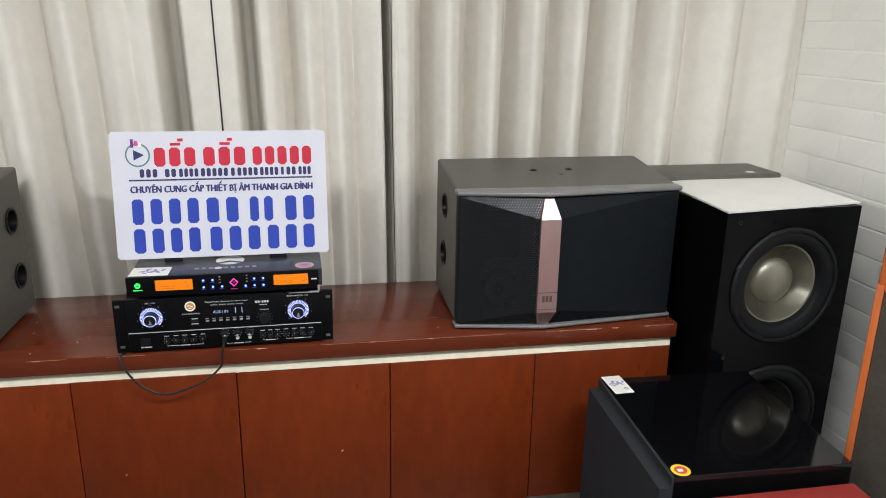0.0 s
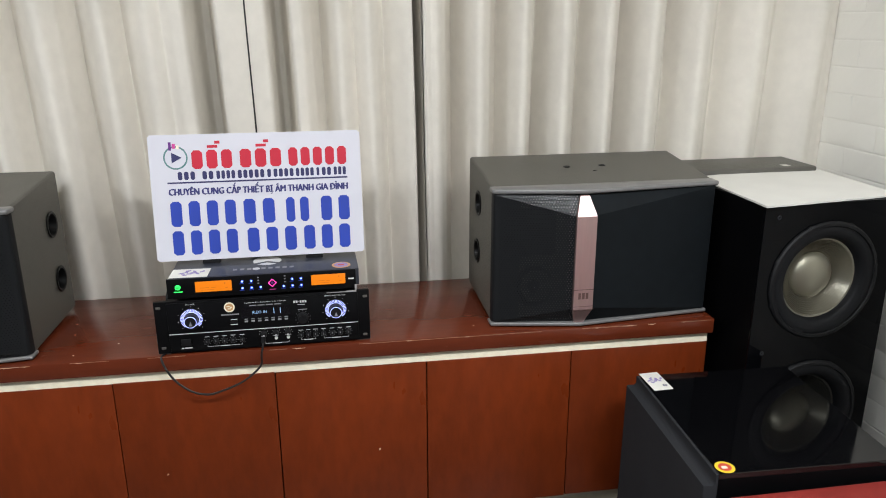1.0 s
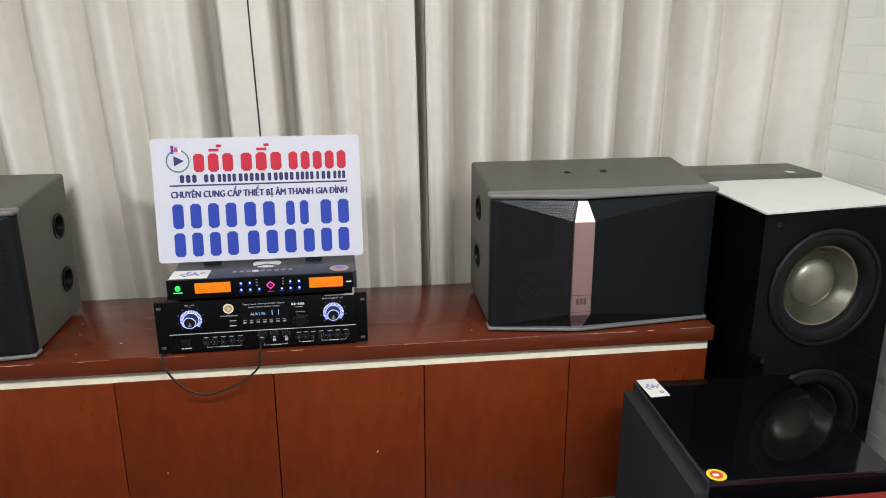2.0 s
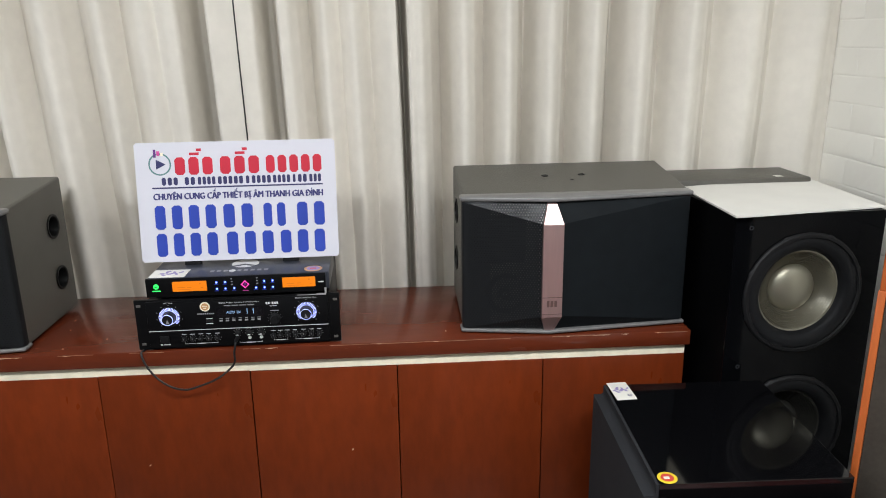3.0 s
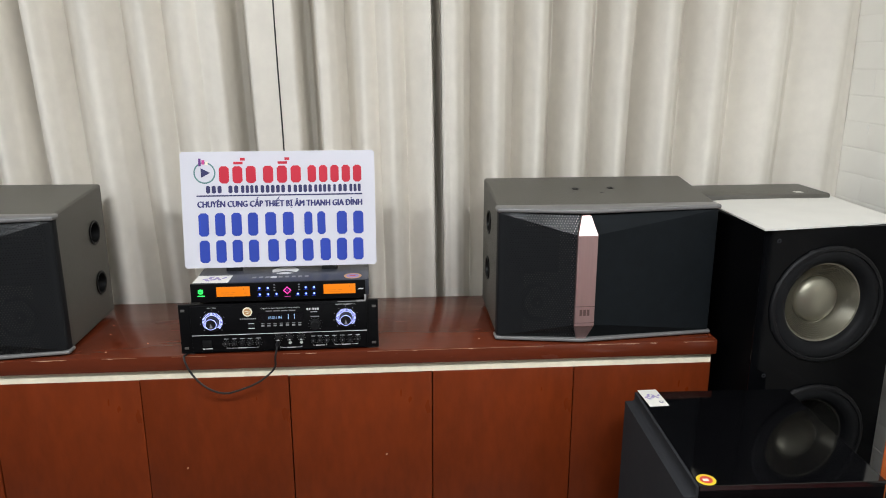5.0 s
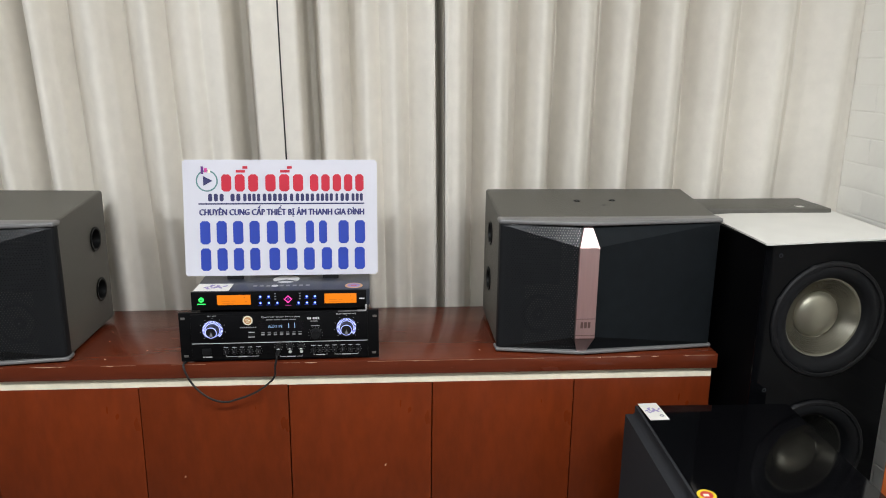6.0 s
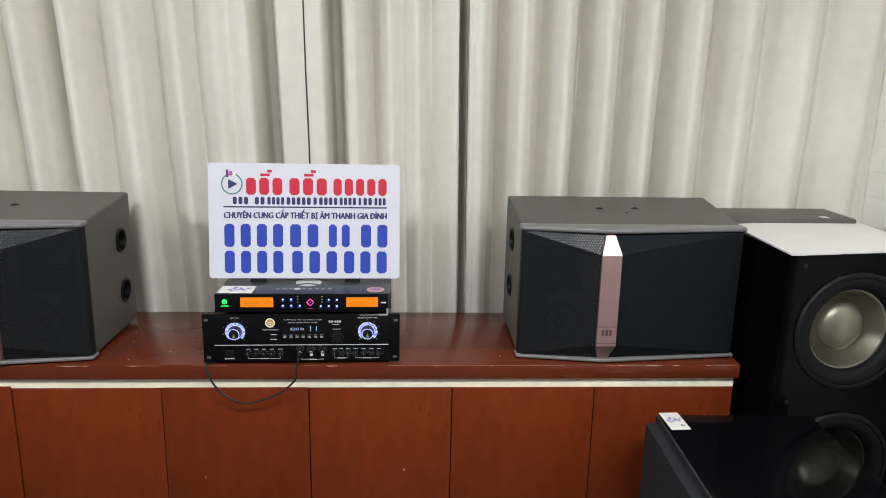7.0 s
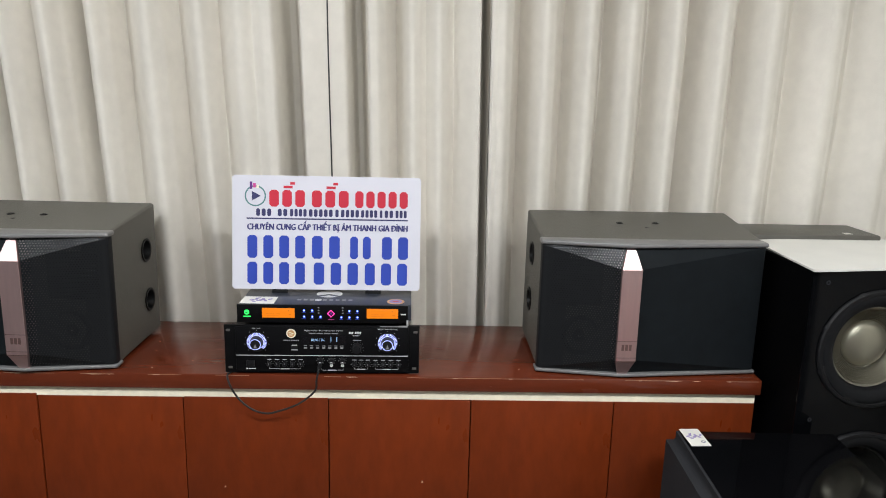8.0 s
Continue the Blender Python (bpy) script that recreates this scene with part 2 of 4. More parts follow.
def tube(points, r, steps=8, smooth_runs=3):
    """A round cord through the points."""
    pts = [Vector(p) for p in points]
    for _ in range(smooth_runs):
        fresh = [pts[0]]
        for a, c in zip(pts, pts[1:]):
            fresh += [a.lerp(c, 0.25), a.lerp(c, 0.75)]
        pts = fresh + [pts[-1]]
    bm = bmesh.new()
    rings = []
    for i, p in enumerate(pts):
        d = (pts[min(i + 1, len(pts) - 1)] - pts[max(i - 1, 0)]).normalized()
        u = d.cross(Vector((0.3, 1, 0.2))).normalized()
        v = d.cross(u)
        rings.append([bm.verts.new(p + r * (math.cos(2 * math.pi * k / steps) * u + math.sin(2 * math.pi * k / steps) * v)) for k in range(steps)])
    for a, c in zip(rings, rings[1:]):
        for k in range(steps):
            n = (k + 1) % steps
            bm.faces.new((a[k], a[n], c[n], c[k]))
    bm.faces.new(rings[0])
    bm.faces.new(rings[-1])
    return bm


def plates(rects, y, thick=0.0006):
    """Thin printed bars on a front panel that faces -y: (x0, x1, z0, z1)."""
    bm = bmesh.new()
    for x0, x1, z0, z1 in rects:
        box(x0, x1, y - thick, y, z0, z1, bm=bm)
    return bm


def cut(ob, bm):
    """Takes the closed shape bm out of ob's mesh for good."""
    bmesh.ops.recalc_face_normals(bm, faces=bm.faces)
    me = bpy.data.meshes.new("cutter")
    bm.to_mesh(me)
    bm.free()
    tool = bpy.data.objects.new("cutter", me)
    scene.collection.objects.link(tool)
    kept = [q.type for q in ob.modifiers]
    ob.modifiers.clear()
    mod = ob.modifiers.new("cut", "BOOLEAN")
    mod.operation, mod.object, mod.solver = "DIFFERENCE", tool, "EXACT"
    was, ob.parent = ob.parent, None
    bpy.context.view_layer.update()
    fresh = bpy.data.meshes.new_from_object(ob.evaluated_get(bpy.context.evaluated_depsgraph_get()))
    ob.modifiers.clear()
    old, ob.data = ob.data, fresh
    ob.parent = was
    if kept:
        even(ob)
    bpy.data.objects.remove(tool)
    bpy.data.meshes.remove(me)
    bpy.data.meshes.remove(old)


def lettering(words, width, height, m, mat, name, parent, bold=0.006):
    """Words in the built-in font, stretched to a width and height, standing in the local xz plane about the pose m."""
    cu = bpy.data.curves.new(name, "FONT")
    cu.body, cu.extrude, cu.resolution_u, cu.offset = words, 0.0, 2, bold
    tmp = bpy.data.objects.new(name, cu)
    scene.collection.objects.link(tmp)
    bpy.context.view_layer.update()
    me = bpy.data.meshes.new_from_object(tmp.evaluated_get(bpy.context.evaluated_depsgraph_get()))
    bpy.data.objects.remove(tmp)
    bm = bmesh.new()
    bm.from_mesh(me)
    bpy.data.meshes.remove(me)
    xs, ys = [v.co.x for v in bm.verts], [v.co.y for v in bm.verts]
    sx, sy = width / (max(xs) - min(xs)), height / (max(ys) - min(ys))
    cx, cy = (max(xs) + min(xs)) / 2, (max(ys) + min(ys)) / 2
    for v in bm.verts:
        v.co = m @ Vector(((v.co.x - cx) * sx, 0, (v.co.y - cy) * sy))
    return part(name, bm, mat, parent, smooth=None)


# ---- the room ----
X0, X1, Y0, Y1, H = -2.7, 1.53, -1.7, 2.26, 2.7
solo("floor", box(X0 - 0.1, X1 + 0.1, Y0 - 0.1, Y1 + 0.1, -0.1, 0.0), M_FLOOR, "dark brown polished floor under the cabinet", "floor", "structure")
solo("ceiling", box(X0 - 0.1, X1 + 0.1, Y0 - 0.1, Y1 + 0.1, H, H + 0.1), M_WALL, "plain white painted ceiling", "ceiling", "structure")
solo("wall_north", box(X0 - 0.1, X1 + 0.1, Y1, Y1 + 0.1, 0, H), M_WALL, "white painted wall behind the curtains", "wall", "structure")
solo("wall_south", box(X0 - 0.1, X1 + 0.1, Y0 - 0.1, Y0, 0, H), M_DARKWALL, "plain taupe painted wall", "wall", "structure")
solo("wall_west", box(X0 - 0.1, X0, Y0, Y1, 0, H), M_DARKWALL, "plain taupe painted wall", "wall", "structure")
wall_east = solo("wall_east", box(X1, X1 + 0.1, Y0, Y1, 0, H), M_WALL, "white wall clad in foam brick panels", "wall", "structure")

for lx, ly, watts in LAMPS:
    lamp = thing("ceiling_lamp", pose(lx, ly, H), "white fluorescent lamp on the ceiling", "ceiling lamp", "ceiling lamps")
    part("housing", box(-0.63, 0.63, -0.17, 0.17, -0.03, 0.0, 0.004), M_WALL, lamp)
    part("diffuser", box(-0.6, 0.6, -0.15, 0.15, -0.036, -0.03), M_LAMP, lamp)

tube_lamp = thing("wall_lamp", pose(X0, 0.25, 2.05), "white fluorescent tube lamp on the wall", "wall lamp")
part("housing", box(0.0, 0.05, -0.64, 0.64, -0.07, 0.07, 0.004), M_WALL, tube_lamp)
part("diffuser", box(0.05, 0.066, -0.6, 0.6, -0.06, 0.06, 0.005), M_LAMP, tube_lamp)

# ---- curtains ----
# crest, the hollow after it, and how deep that hollow is
FOLDS = [(-2.62 + 0.128 * k, -2.555 + 0.128 * k, 0.8) for k in range(12)]
FOLDS += [(-1.085, -1.030, 0.6), (-0.969, -0.905, 1.0), (-0.839, -0.778, 0.75), (-0.691, -0.622, 0.8), (-0.545, -0.505, 0.45), (-0.438, -0.405, 0.15),
          (-0.371, -0.308, 1.1), (-0.246, -0.205, 0.03), (-0.163, -0.118, 1.12), (-0.061, -0.006, 0.7), (0.040, 0.080, 0.3), (0.117, 0.160, 0.45), (0.226, 0.252, 1.12)]
FOLDS += [(0.277, 0.286, 0.02), (0.300, 0.362, 0.95), (0.422, 0.490, 0.9), (0.546, 0.607, 1.0), (0.667, 0.740, 0.85), (0.797, 0.870, 0.95), (0.934, 1.018, 0.85), (1.082, 1.175, 0.8),
          (1.262, 1.352, 0.7), (1.460, 1.490, 0.1), (1.540, 1.600, 0.2)]


def curtain(x0, x1, label, seed):
    """A floor-length panel with flat crests and narrow hollows that draws together a little on the way down."""
    nx, nz = int((x1 - x0) / 0.004), 46
    zs = [0.02 + (2.6 - 0.02) * k / nz for k in range(nz + 1)]
    bm = bmesh.new()
    grid = []
    for z in zs:
        row = []
        for i in range(nx + 1):
            x = x0 + (x1 - x0) * i / nx
            u = x + 0.007 * noise.noise((x * 1.5, z * 0.9, seed))
            k = 0
            while k < len(FOLDS) - 2 and FOLDS[k + 1][0] < u:
                k += 1
            crest, hollow, deep = FOLDS[k]
            after = FOLDS[k + 1][0]
            if deep < 1.04:
                deep *= min(1.0, 0.95 + 0.25 * noise.noise((k * 3.7, z * 0.6, 2.0 + seed)))
            if u < hollow:
                f = max(0.0, (u - crest) / (hollow - crest))
                pleat = 0.13 * math.exp(-((f - 0.52 - 0.2 * noise.noise((k * 5.1, z * 0.3, seed))) / 0.10) ** 2) * min(1.0, (hollow - crest) / 0.06)
            else:
                f = min(1.0, (after - u) / (after - hollow))
                pleat = 0.0
            turn = 0.26 if x > 0.26 else 0.14
            s = (math.sqrt(f * f + turn) - math.sqrt(turn)) / (math.sqrt(1 + turn) - math.sqrt(turn)) - 0.10 * f ** 6 - pleat * f
            if deep > 1.04:
                g = min(1.0, max(0.0, (f - 0.30) / 0.55))
                s = g * g * (3 - 2 * g)
            y = 2.094 + min(0.152, 0.160 * deep) * s + 0.006 * (1 - math.exp(-((x + 0.195) / 0.05) ** 2)) * noise.noise((x * 6, z * 1.1, 5.0 + seed)) + 0.0016 * noise.noise((x * 24, z * 3.0, 9.0 + seed))
            calm = min(1.0, max(0.0, (1.5265 - x) / 0.05))
            y = 2.128 + (y - 2.128) * calm * calm * (3 - 2 * calm)
            x += (-0.018 + 0.030 * (x - 0.1)) * (z - 1.28) * min(1.0, calm)
            row.append(bm.verts.new((x, y, z)))
        grid.append(row)
    for a, c in zip(grid, grid[1:]):
        for i in range(nx):
            bm.faces.new((a[i], a[i + 1], c[i + 1], c[i]))
    bmesh.ops.recalc_face_normals(bm, faces=bm.faces)
    bmesh.ops.solidify(bm, geom=bm.faces[:], thickness=0.002)
    return solo("curtain", bm, M_CURTAIN, label, "curtain", "", None, "curtain panels", 80)


curtain(-2.6, -1.112, "greyish cream pleated curtain panel hanging to the floor", 0.3)
curtain(-1.102, 0.268, "greyish cream curtain panel with wide soft folds", 1.3)
curtain(0.2685, 1.5265, "greyish cream curtain panel with narrow regular folds", 2.3)
rod = thing("curtain_rail", pose(-0.55, 2.19, 2.62), "plain white curtain rail near the ceiling", "curtain rail")
part("rail", box(-2.05, 2.06, -0.02, 0.02, -0.02, 0.02, 0.004), M_WALL, rod)
# Thin tube added to draw the dark line at a curtain edge.
solo("hanging_cord", tube([(-0.203, 2.0945, 2.6), (-0.200, 2.0945, 1.9), (-0.197, 2.0945, 1.4), (-0.187, 2.0945, 1.0), (-0.180, 2.0945, 0.57)], 0.0022, 6, 2),
     M_CABLE, "thin black line added down the front of the curtain", "cord")

# ---- low cabinet ----
TOPZ = 0.56
CAB = Matrix.Translation((0.944, 1.653, 0)) @ Matrix.Rotation(radians(-1.06), 4, "Z") @ Matrix.Translation((-0.944, -1.655, 0))
top = solo("cabinet_worktop", box(-1.26, 0.944, 1.655, 2.07, 0.520, TOPZ, 0.003), M_TOP, "dark red-brown varnished worktop with a chipped front edge", "worktop", "", CAB)
for k, (cx, w) in enumerate(((-0.735, 0.05), (-0.70, 0.012), (-0.585, 0.018), (-0.93, 0.028), (0.30, 0.012), (0.715, 0.045), (0.775, 0.02), (0.63, 0.01), (-0.10, 0.03), (0.16, 0.014), (0.86, 0.012))):
    bm = bmesh.new()
    n = 7
    pts = [(cx + w * (i / (n - 1) - 0.5), 0, (0.0014 + 0.0012 * noise.noise((k * 2.0, i * 0.9, 0))) * math.sin(math.pi * (i + 0.4) / (n - 0.2))) for i in range(n)]
    solid([(x, 1.6545, TOPZ - 0.003) for x, _, _ in (pts[-1], pts[0])] + [(x, 1.6545, TOPZ - 0.003 - max(h, 0.0004)) for x, _, h in pts], (0, 0.003, 0), bm)
    part("chip", bm, M_CHIP, top, "bare wood chip in the varnish", None)
for x, y in ((-0.520, 1.770), (-0.607, 1.718), (-0.650, 1.913), (0.329, 1.7215), (-0.636, 1.843)):
    spot = CAB.inverted() @ Vector((x, y, TOPZ))
    part("speck", solid([spot + Vector(v) for v in ((-0.002, -0.001, 0), (0.0015, -0.0015, 0), (0.002, 0.0012, 0), (-0.001, 0.0016, 0))], (0, 0, 0.0004)), M_CHIP, top, "pale speck in the varnish", None)
bm = bmesh.new()
for k in range(210):
    x, wear = -1.25 + 0.0104 * k, noise.noise((k * 0.16, 3.0, 0.5))
    if wear > -0.12:
        solid([(x, 1.6546, TOPZ - 0.0026), (x + 0.0104, 1.6546, TOPZ - 0.0026), (x + 0.0104, 1.6546, TOPZ - 0.0034 - 0.0010 * max(wear, 0)), (x, 1.6546, TOPZ - 0.0034 - 0.0010 * max(wear, 0))], (0, 0.002, 0), bm)
tagged(part("worn_edge", bm, M_WORN, top, "", None), "pale line where the varnish is rubbed off the edge", "", "", "stuff")
solo("cabinet_trim_strip", box(-1.25, 0.936, 1.669, 1.70, 0.4925, 0.520), M_CREAM, "cream painted strip between worktop and doors", "trim", "", CAB)
solo("cabinet_plinth", box(-1.25, 0.936, 1.72, 2.05, 0.0, 0.066), M_CREAM, "cream painted plinth of the low cabinet", "plinth", "", CAB)
EDGES = (-1.250, -0.889, -0.526, -0.160, 0.203, 0.571, 0.946)
DROPS = (-0.005, 0.0, -0.001, 0.002, 0.0, 0.0)
for k, (a, c) in enumerate(zip(EDGES, EDGES[1:])):
    c = min(c, 0.938)
    unit = thing("cabinet_unit", CAB @ pose((a + c) / 2, 1.676, 0.068), "reddish-brown veneered cabinet unit with one flat door", "cabinet", "cabinet units")
    half = (c - a) / 2
    part("body", box(-half + 0.001, half - 0.001, 0.02, 0.365, 0.0, 0.422), M_CARCASS, unit)
    lean = 0.0012 * (1 if k % 2 else -1)
    part("door", box(-half + 0.0011, half - 0.0011, -0.009 + lean, 0.012, 0.004, 0.4245 - DROPS[k], 0.002), M_DOOR, unit, "flat reddish-brown veneer door")


for x, z in ((-0.431, 0.243), (0.080, 0.260)):
    solo("door_scratch", solid([(x, 1.665, z), (x + 0.004, 1.665, z + 0.001), (x + 0.0045, 1.665, z + 0.005), (x + 0.001, 1.665, z + 0.003)], (0, 0.004, 0)), M_CHIP, "small pale chip in the door veneer", "scratch", "", CAB, "chips in the doors", None)


# ---- loudspeakers on the worktop ----
def karaoke_speaker(mirror, m, inserts, ports, label):
    """A wide loudspeaker with a folded grille and a rose metal bar. Local x runs from the tweeter side, y to the back, z up."""
    s = -1 if mirror else 1
    sp = thing("loudspeaker", m, label, "loudspeaker", "loudspeakers on the worktop")

    def p(x, y, z):
        return (s * x, y, z)

    W, BX, D, RISE = 0.573, 0.2165, 0.385, 0.070
    plan = [(0.006, 0.075), (BX, 0.055), (W - 0.003, 0.075), (W + 0.020, D), (0.012, D)]
    bm = bmesh.new()
    low = [bm.verts.new(p(x, y, 0.006)) for x, y in plan]
    high = [bm.verts.new(p(x, y, 0.348 + (y - 0.055) * RISE)) for x, y in plan]
    bm.faces.new(low)
    bm.faces.new(high)
    for i in range(5):
        j = (i + 1) % 5
        bm.faces.new((low[i], low[j], high[j], high[i]))
    bmesh.ops.recalc_face_normals(bm, faces=bm.faces)
    bmesh.ops.bevel(bm, geom=[e for e in bm.edges], offset=0.007, segments=3, affect="EDGES", profile=0.5)
    shell = even(part("shell", bm, M_SHELL, sp, "dark grey textured cabinet"))

    def lip(z0, z1, out, name):
        pl = [(0.0, 0.052), (BX, 0.014), (W, 0.050), (W, 0.090), (BX, 0.085), (0.0, 0.090)]
        b2 = solid([p(x, y - out, z0) for x, y in pl], (0, 0, z1 - z0))
        bmesh.ops.recalc_face_normals(b2, faces=b2.faces)
        bmesh.ops.bevel(b2, geom=[e for e in b2.edges], offset=min(0.005, (z1 - z0) * 0.4), segments=3, affect="EDGES", profile=0.5)
        part(name, b2, M_LIP, sp, "lighter grey rounded trim")

    lip(0.338, 0.350, 0.0, "top_trim")
    lip(0.004, 0.013, 0.0, "bottom_trim")

    ZT, ZB, ST, SB = 0.337, 0.014, 0.288, 0.055

    def grille(xo, xi, xe, name, mat, closed=True):
        """Outer edge xo, bar shoulder xi, bar tip xe."""
        b3 = bmesh.new()
        a, c = b3.verts.new(p(xo, 0.055, ZT)), b3.verts.new(p(xo, 0.055, ZB))
        d, e = b3.verts.new(p(xi, 0.005, ST)), b3.verts.new(p(xi, 0.005, SB))
        f, g = b3.verts.new(p(xe, 0.028, ZT)), b3.verts.new(p(xe, 0.028, ZB))
        ab, cb = b3.verts.new(p(xo, 0.08, ZT)), b3.verts.new(p(xo, 0.08, ZB))
        fb, gb = b3.verts.new(p(xe, 0.08, ZT)), b3.verts.new(p(xe, 0.08, ZB))
        sides = [(a, d, e, c), (a, f, d), (c, e, g), (a, c, cb, ab)]
        if closed:
            sides += [(a, ab, fb, f), (c, g, gb, cb), (d, f, fb, gb, g, e), (ab, cb, gb, fb)]
        for q in sides:
            b3.faces.new(q)
        for v in [v for v in b3.verts if not v.link_faces]:
            b3.verts.remove(v)
        bmesh.ops.recalc_face_normals(b3, faces=b3.faces)
        outer = [ed for ed in b3.edges if {a, c} == set(ed.verts)]
        bmesh.ops.bevel(b3, geom=outer, offset=0.010, segments=3, affect="EDGES", profile=0.5)
        return part(name, b3, mat, sp, smooth=20)

    tweeter = grille(0.004, BX - 0.026, BX - 0.011, "tweeter_grille", M_MESH, False)
    tagged(tweeter, "black perforated metal grille")
    tagged(grille(W - 0.003, BX + 0.026, BX + 0.011, "woofer_grille", M_CLOTH), "black cloth grille")
    part("baffle", box(min(s * 0.0168, s * 0.212), max(s * 0.0168, s * 0.212), 0.0685, 0.074, 0.016, 0.334), M_BAFFLE, sp, "black baffle behind the grille")
    part("grille_frame", box(min(s * 0.0056, s * 0.0165), max(s * 0.0056, s * 0.0165), 0.0640, 0.0745, 0.0165, 0.3335), M_DEEP, sp, "black frame inside the grille")
    part("grille_frame", box(min(s * 0.0170, s * 0.190), max(s * 0.0170, s * 0.190), 0.0520, 0.0680, 0.0142, 0.0160), M_DEEP, sp, "black frame inside the grille")
    hx = s * 0.098
    horn = part("horn", box(hx - 0.066, hx + 0.066, 0.060, 0.0685, 0.178, 0.300, 0.004), M_DEEP, sp, "black tweeter horn")
    for k in range(9):
        part("slat", box(hx - 0.058, hx + 0.058, 0.0572, 0.0605, 0.189 + 0.0125 * k, 0.1915 + 0.0125 * k), M_BAFFLE, horn, "", None)
    dx = s * 0.112
    drv = part("midrange_driver", lathe([(0.052, 0.0), (0.052, 0.006), (0.046, 0.008), (0.042, 0.003), (0.020, -0.004), (0.016, 0.004), (0.0, 0.008)], 32, None, at(dx, 0.0685, 0.098)), M_DEEP, sp, "small black midrange driver")
    part("dust_cap", lathe([(0.005, 0.004), (0.004, 0.009), (0.0, 0.010)], 16, None, at(dx, 0.0685, 0.098)), M_STEEL, drv, "small shiny cap")
    bb = bmesh.new()
    cols = [(-0.0115, 0.334, 0.021), (-0.025, ST, -0.003), (-0.025, SB, -0.003), (-0.0115, 0.011, 0.021)]
    left = [bb.verts.new(p(BX + x, y, z)) for x, z, y in cols]
    right = [bb.verts.new(p(BX - x, y, z)) for x, z, y in cols]
    lback = [bb.verts.new(p(BX + x, 0.05, z)) for x, z, y in cols]
    rback = [bb.verts.new(p(BX - x, 0.05, z)) for x, z, y in cols]
    for i in range(3):
        bb.faces.new((left[i], right[i], right[i + 1], left[i + 1]))
        bb.faces.new((lback[i], lback[i + 1], rback[i + 1], rback[i]))
        bb.faces.new((left[i], left[i + 1], lback[i + 1], lback[i]))
        bb.faces.new((right[i], rback[i], rback[i + 1], right[i + 1]))
    bb.faces.new((left[0], lback[0], rback[0], right[0]))
    bb.faces.new((left[3], right[3], rback[3], lback[3]))
    bmesh.ops.recalc_face_normals(bb, faces=bb.faces)
    bmesh.ops.bevel(bb, geom=bb.edges[:], offset=0.0007, segments=1, affect="EDGES")
    bar = part("badge_bar", bb, M_ROSE, sp, "pointed brushed rose metal bar", None)
    lines = [(BX - 0.0252, BX + 0.0252, 0.1055, 0.107), (BX - 0.0252, BX + 0.0252, 0.0625, 0.0638), (BX - 0.0252, BX + 0.0252, 0.0535, 0.0548)]
    lines += [(BX - 0.013, BX - 0.0065, 0.082, 0.098), (BX - 0.004, BX + 0.003, 0.082, 0.098), (BX + 0.0055, BX + 0.012, 0.082, 0.098)]
    part("engraving", plates([(s * a, s * c, z0, z1) if s > 0 else (s * c, s * a, z0, z1) for a, c, z0, z1 in lines], -0.003, 0.0005), M_ROSEDARK, bar, "engraved lines and a plain badge", None)
    for x, y in inserts:
        z = 0.348 + (y - 0.055) * RISE
        ins = part("rigging_insert", lathe([(0.0085, -0.006), (0.0095, 0.0), (0.009, 0.002), (0.006, 0.002), (0.0055, -0.004), (0.0, -0.004)], 20, None, at(s * x, y, z, -90)), M_PORT, sp, "black threaded insert")
        part("screw", lathe([(0.004, -0.004), (0.004, 0.0005), (0.0, 0.001)], 10, None, at(s * x, y, z, -90)), M_STEEL, ins)
    x, y = 0.5 * (inserts[0][0] + inserts[1][0]) + 0.012, inserts[0][1] - 0.045
    part("level_mark", lathe([(0.005, 0.0), (0.005, 0.001), (0.0, 0.001)], 10, None, at(s * x, y, 0.348 + (y - 0.055) * RISE, -90)), M_PORT, sp)
    for y, z in ports:
        mp = Matrix.Diagonal((s, 1, 1, 1)) @ at(0.0075, y, z, 0, 0, -90)
        cut(shell, lathe([(0.0, 0.02), (0.0285, 0.02), (0.0285, -0.065), (0.0, -0.065)], 32, None, mp))
        part("port", lathe([(0.0330, -0.001), (0.0335, 0.0010), (0.0310, 0.0022), (0.0270, 0.0012), (0.024, -0.02), (0.022, -0.06), (0.0, -0.06)], 32, None, mp), M_PORT, sp, "black bass port in the side")
    for x in (0.05, W - 0.05):
        for y in (0.10, 0.33):
            part("foot", box(s * x - 0.012, s * x + 0.012, y - 0.012, y + 0.012, 0.0, 0.010, 0.003), M_RUBBER, sp, "black rubber foot")
    return sp


karaoke_speaker(False, pose(0.367, 1.648, TOPZ, 0, 0, -0.6), ((0.243, 0.240), (0.342, 0.244)), ((0.246, 0.272), (0.257, 0.139)), "dark grey wide loudspeaker with black grille and rose metal bar")
karaoke_speaker(True, pose(-0.688, 1.651, TOPZ, 0, 0, -2.3), ((0.241, 0.223), (0.328, 0.223)), ((0.298, 0.253), (0.304, 0.111)), "matching dark grey loudspeaker with two side ports facing the amplifier")

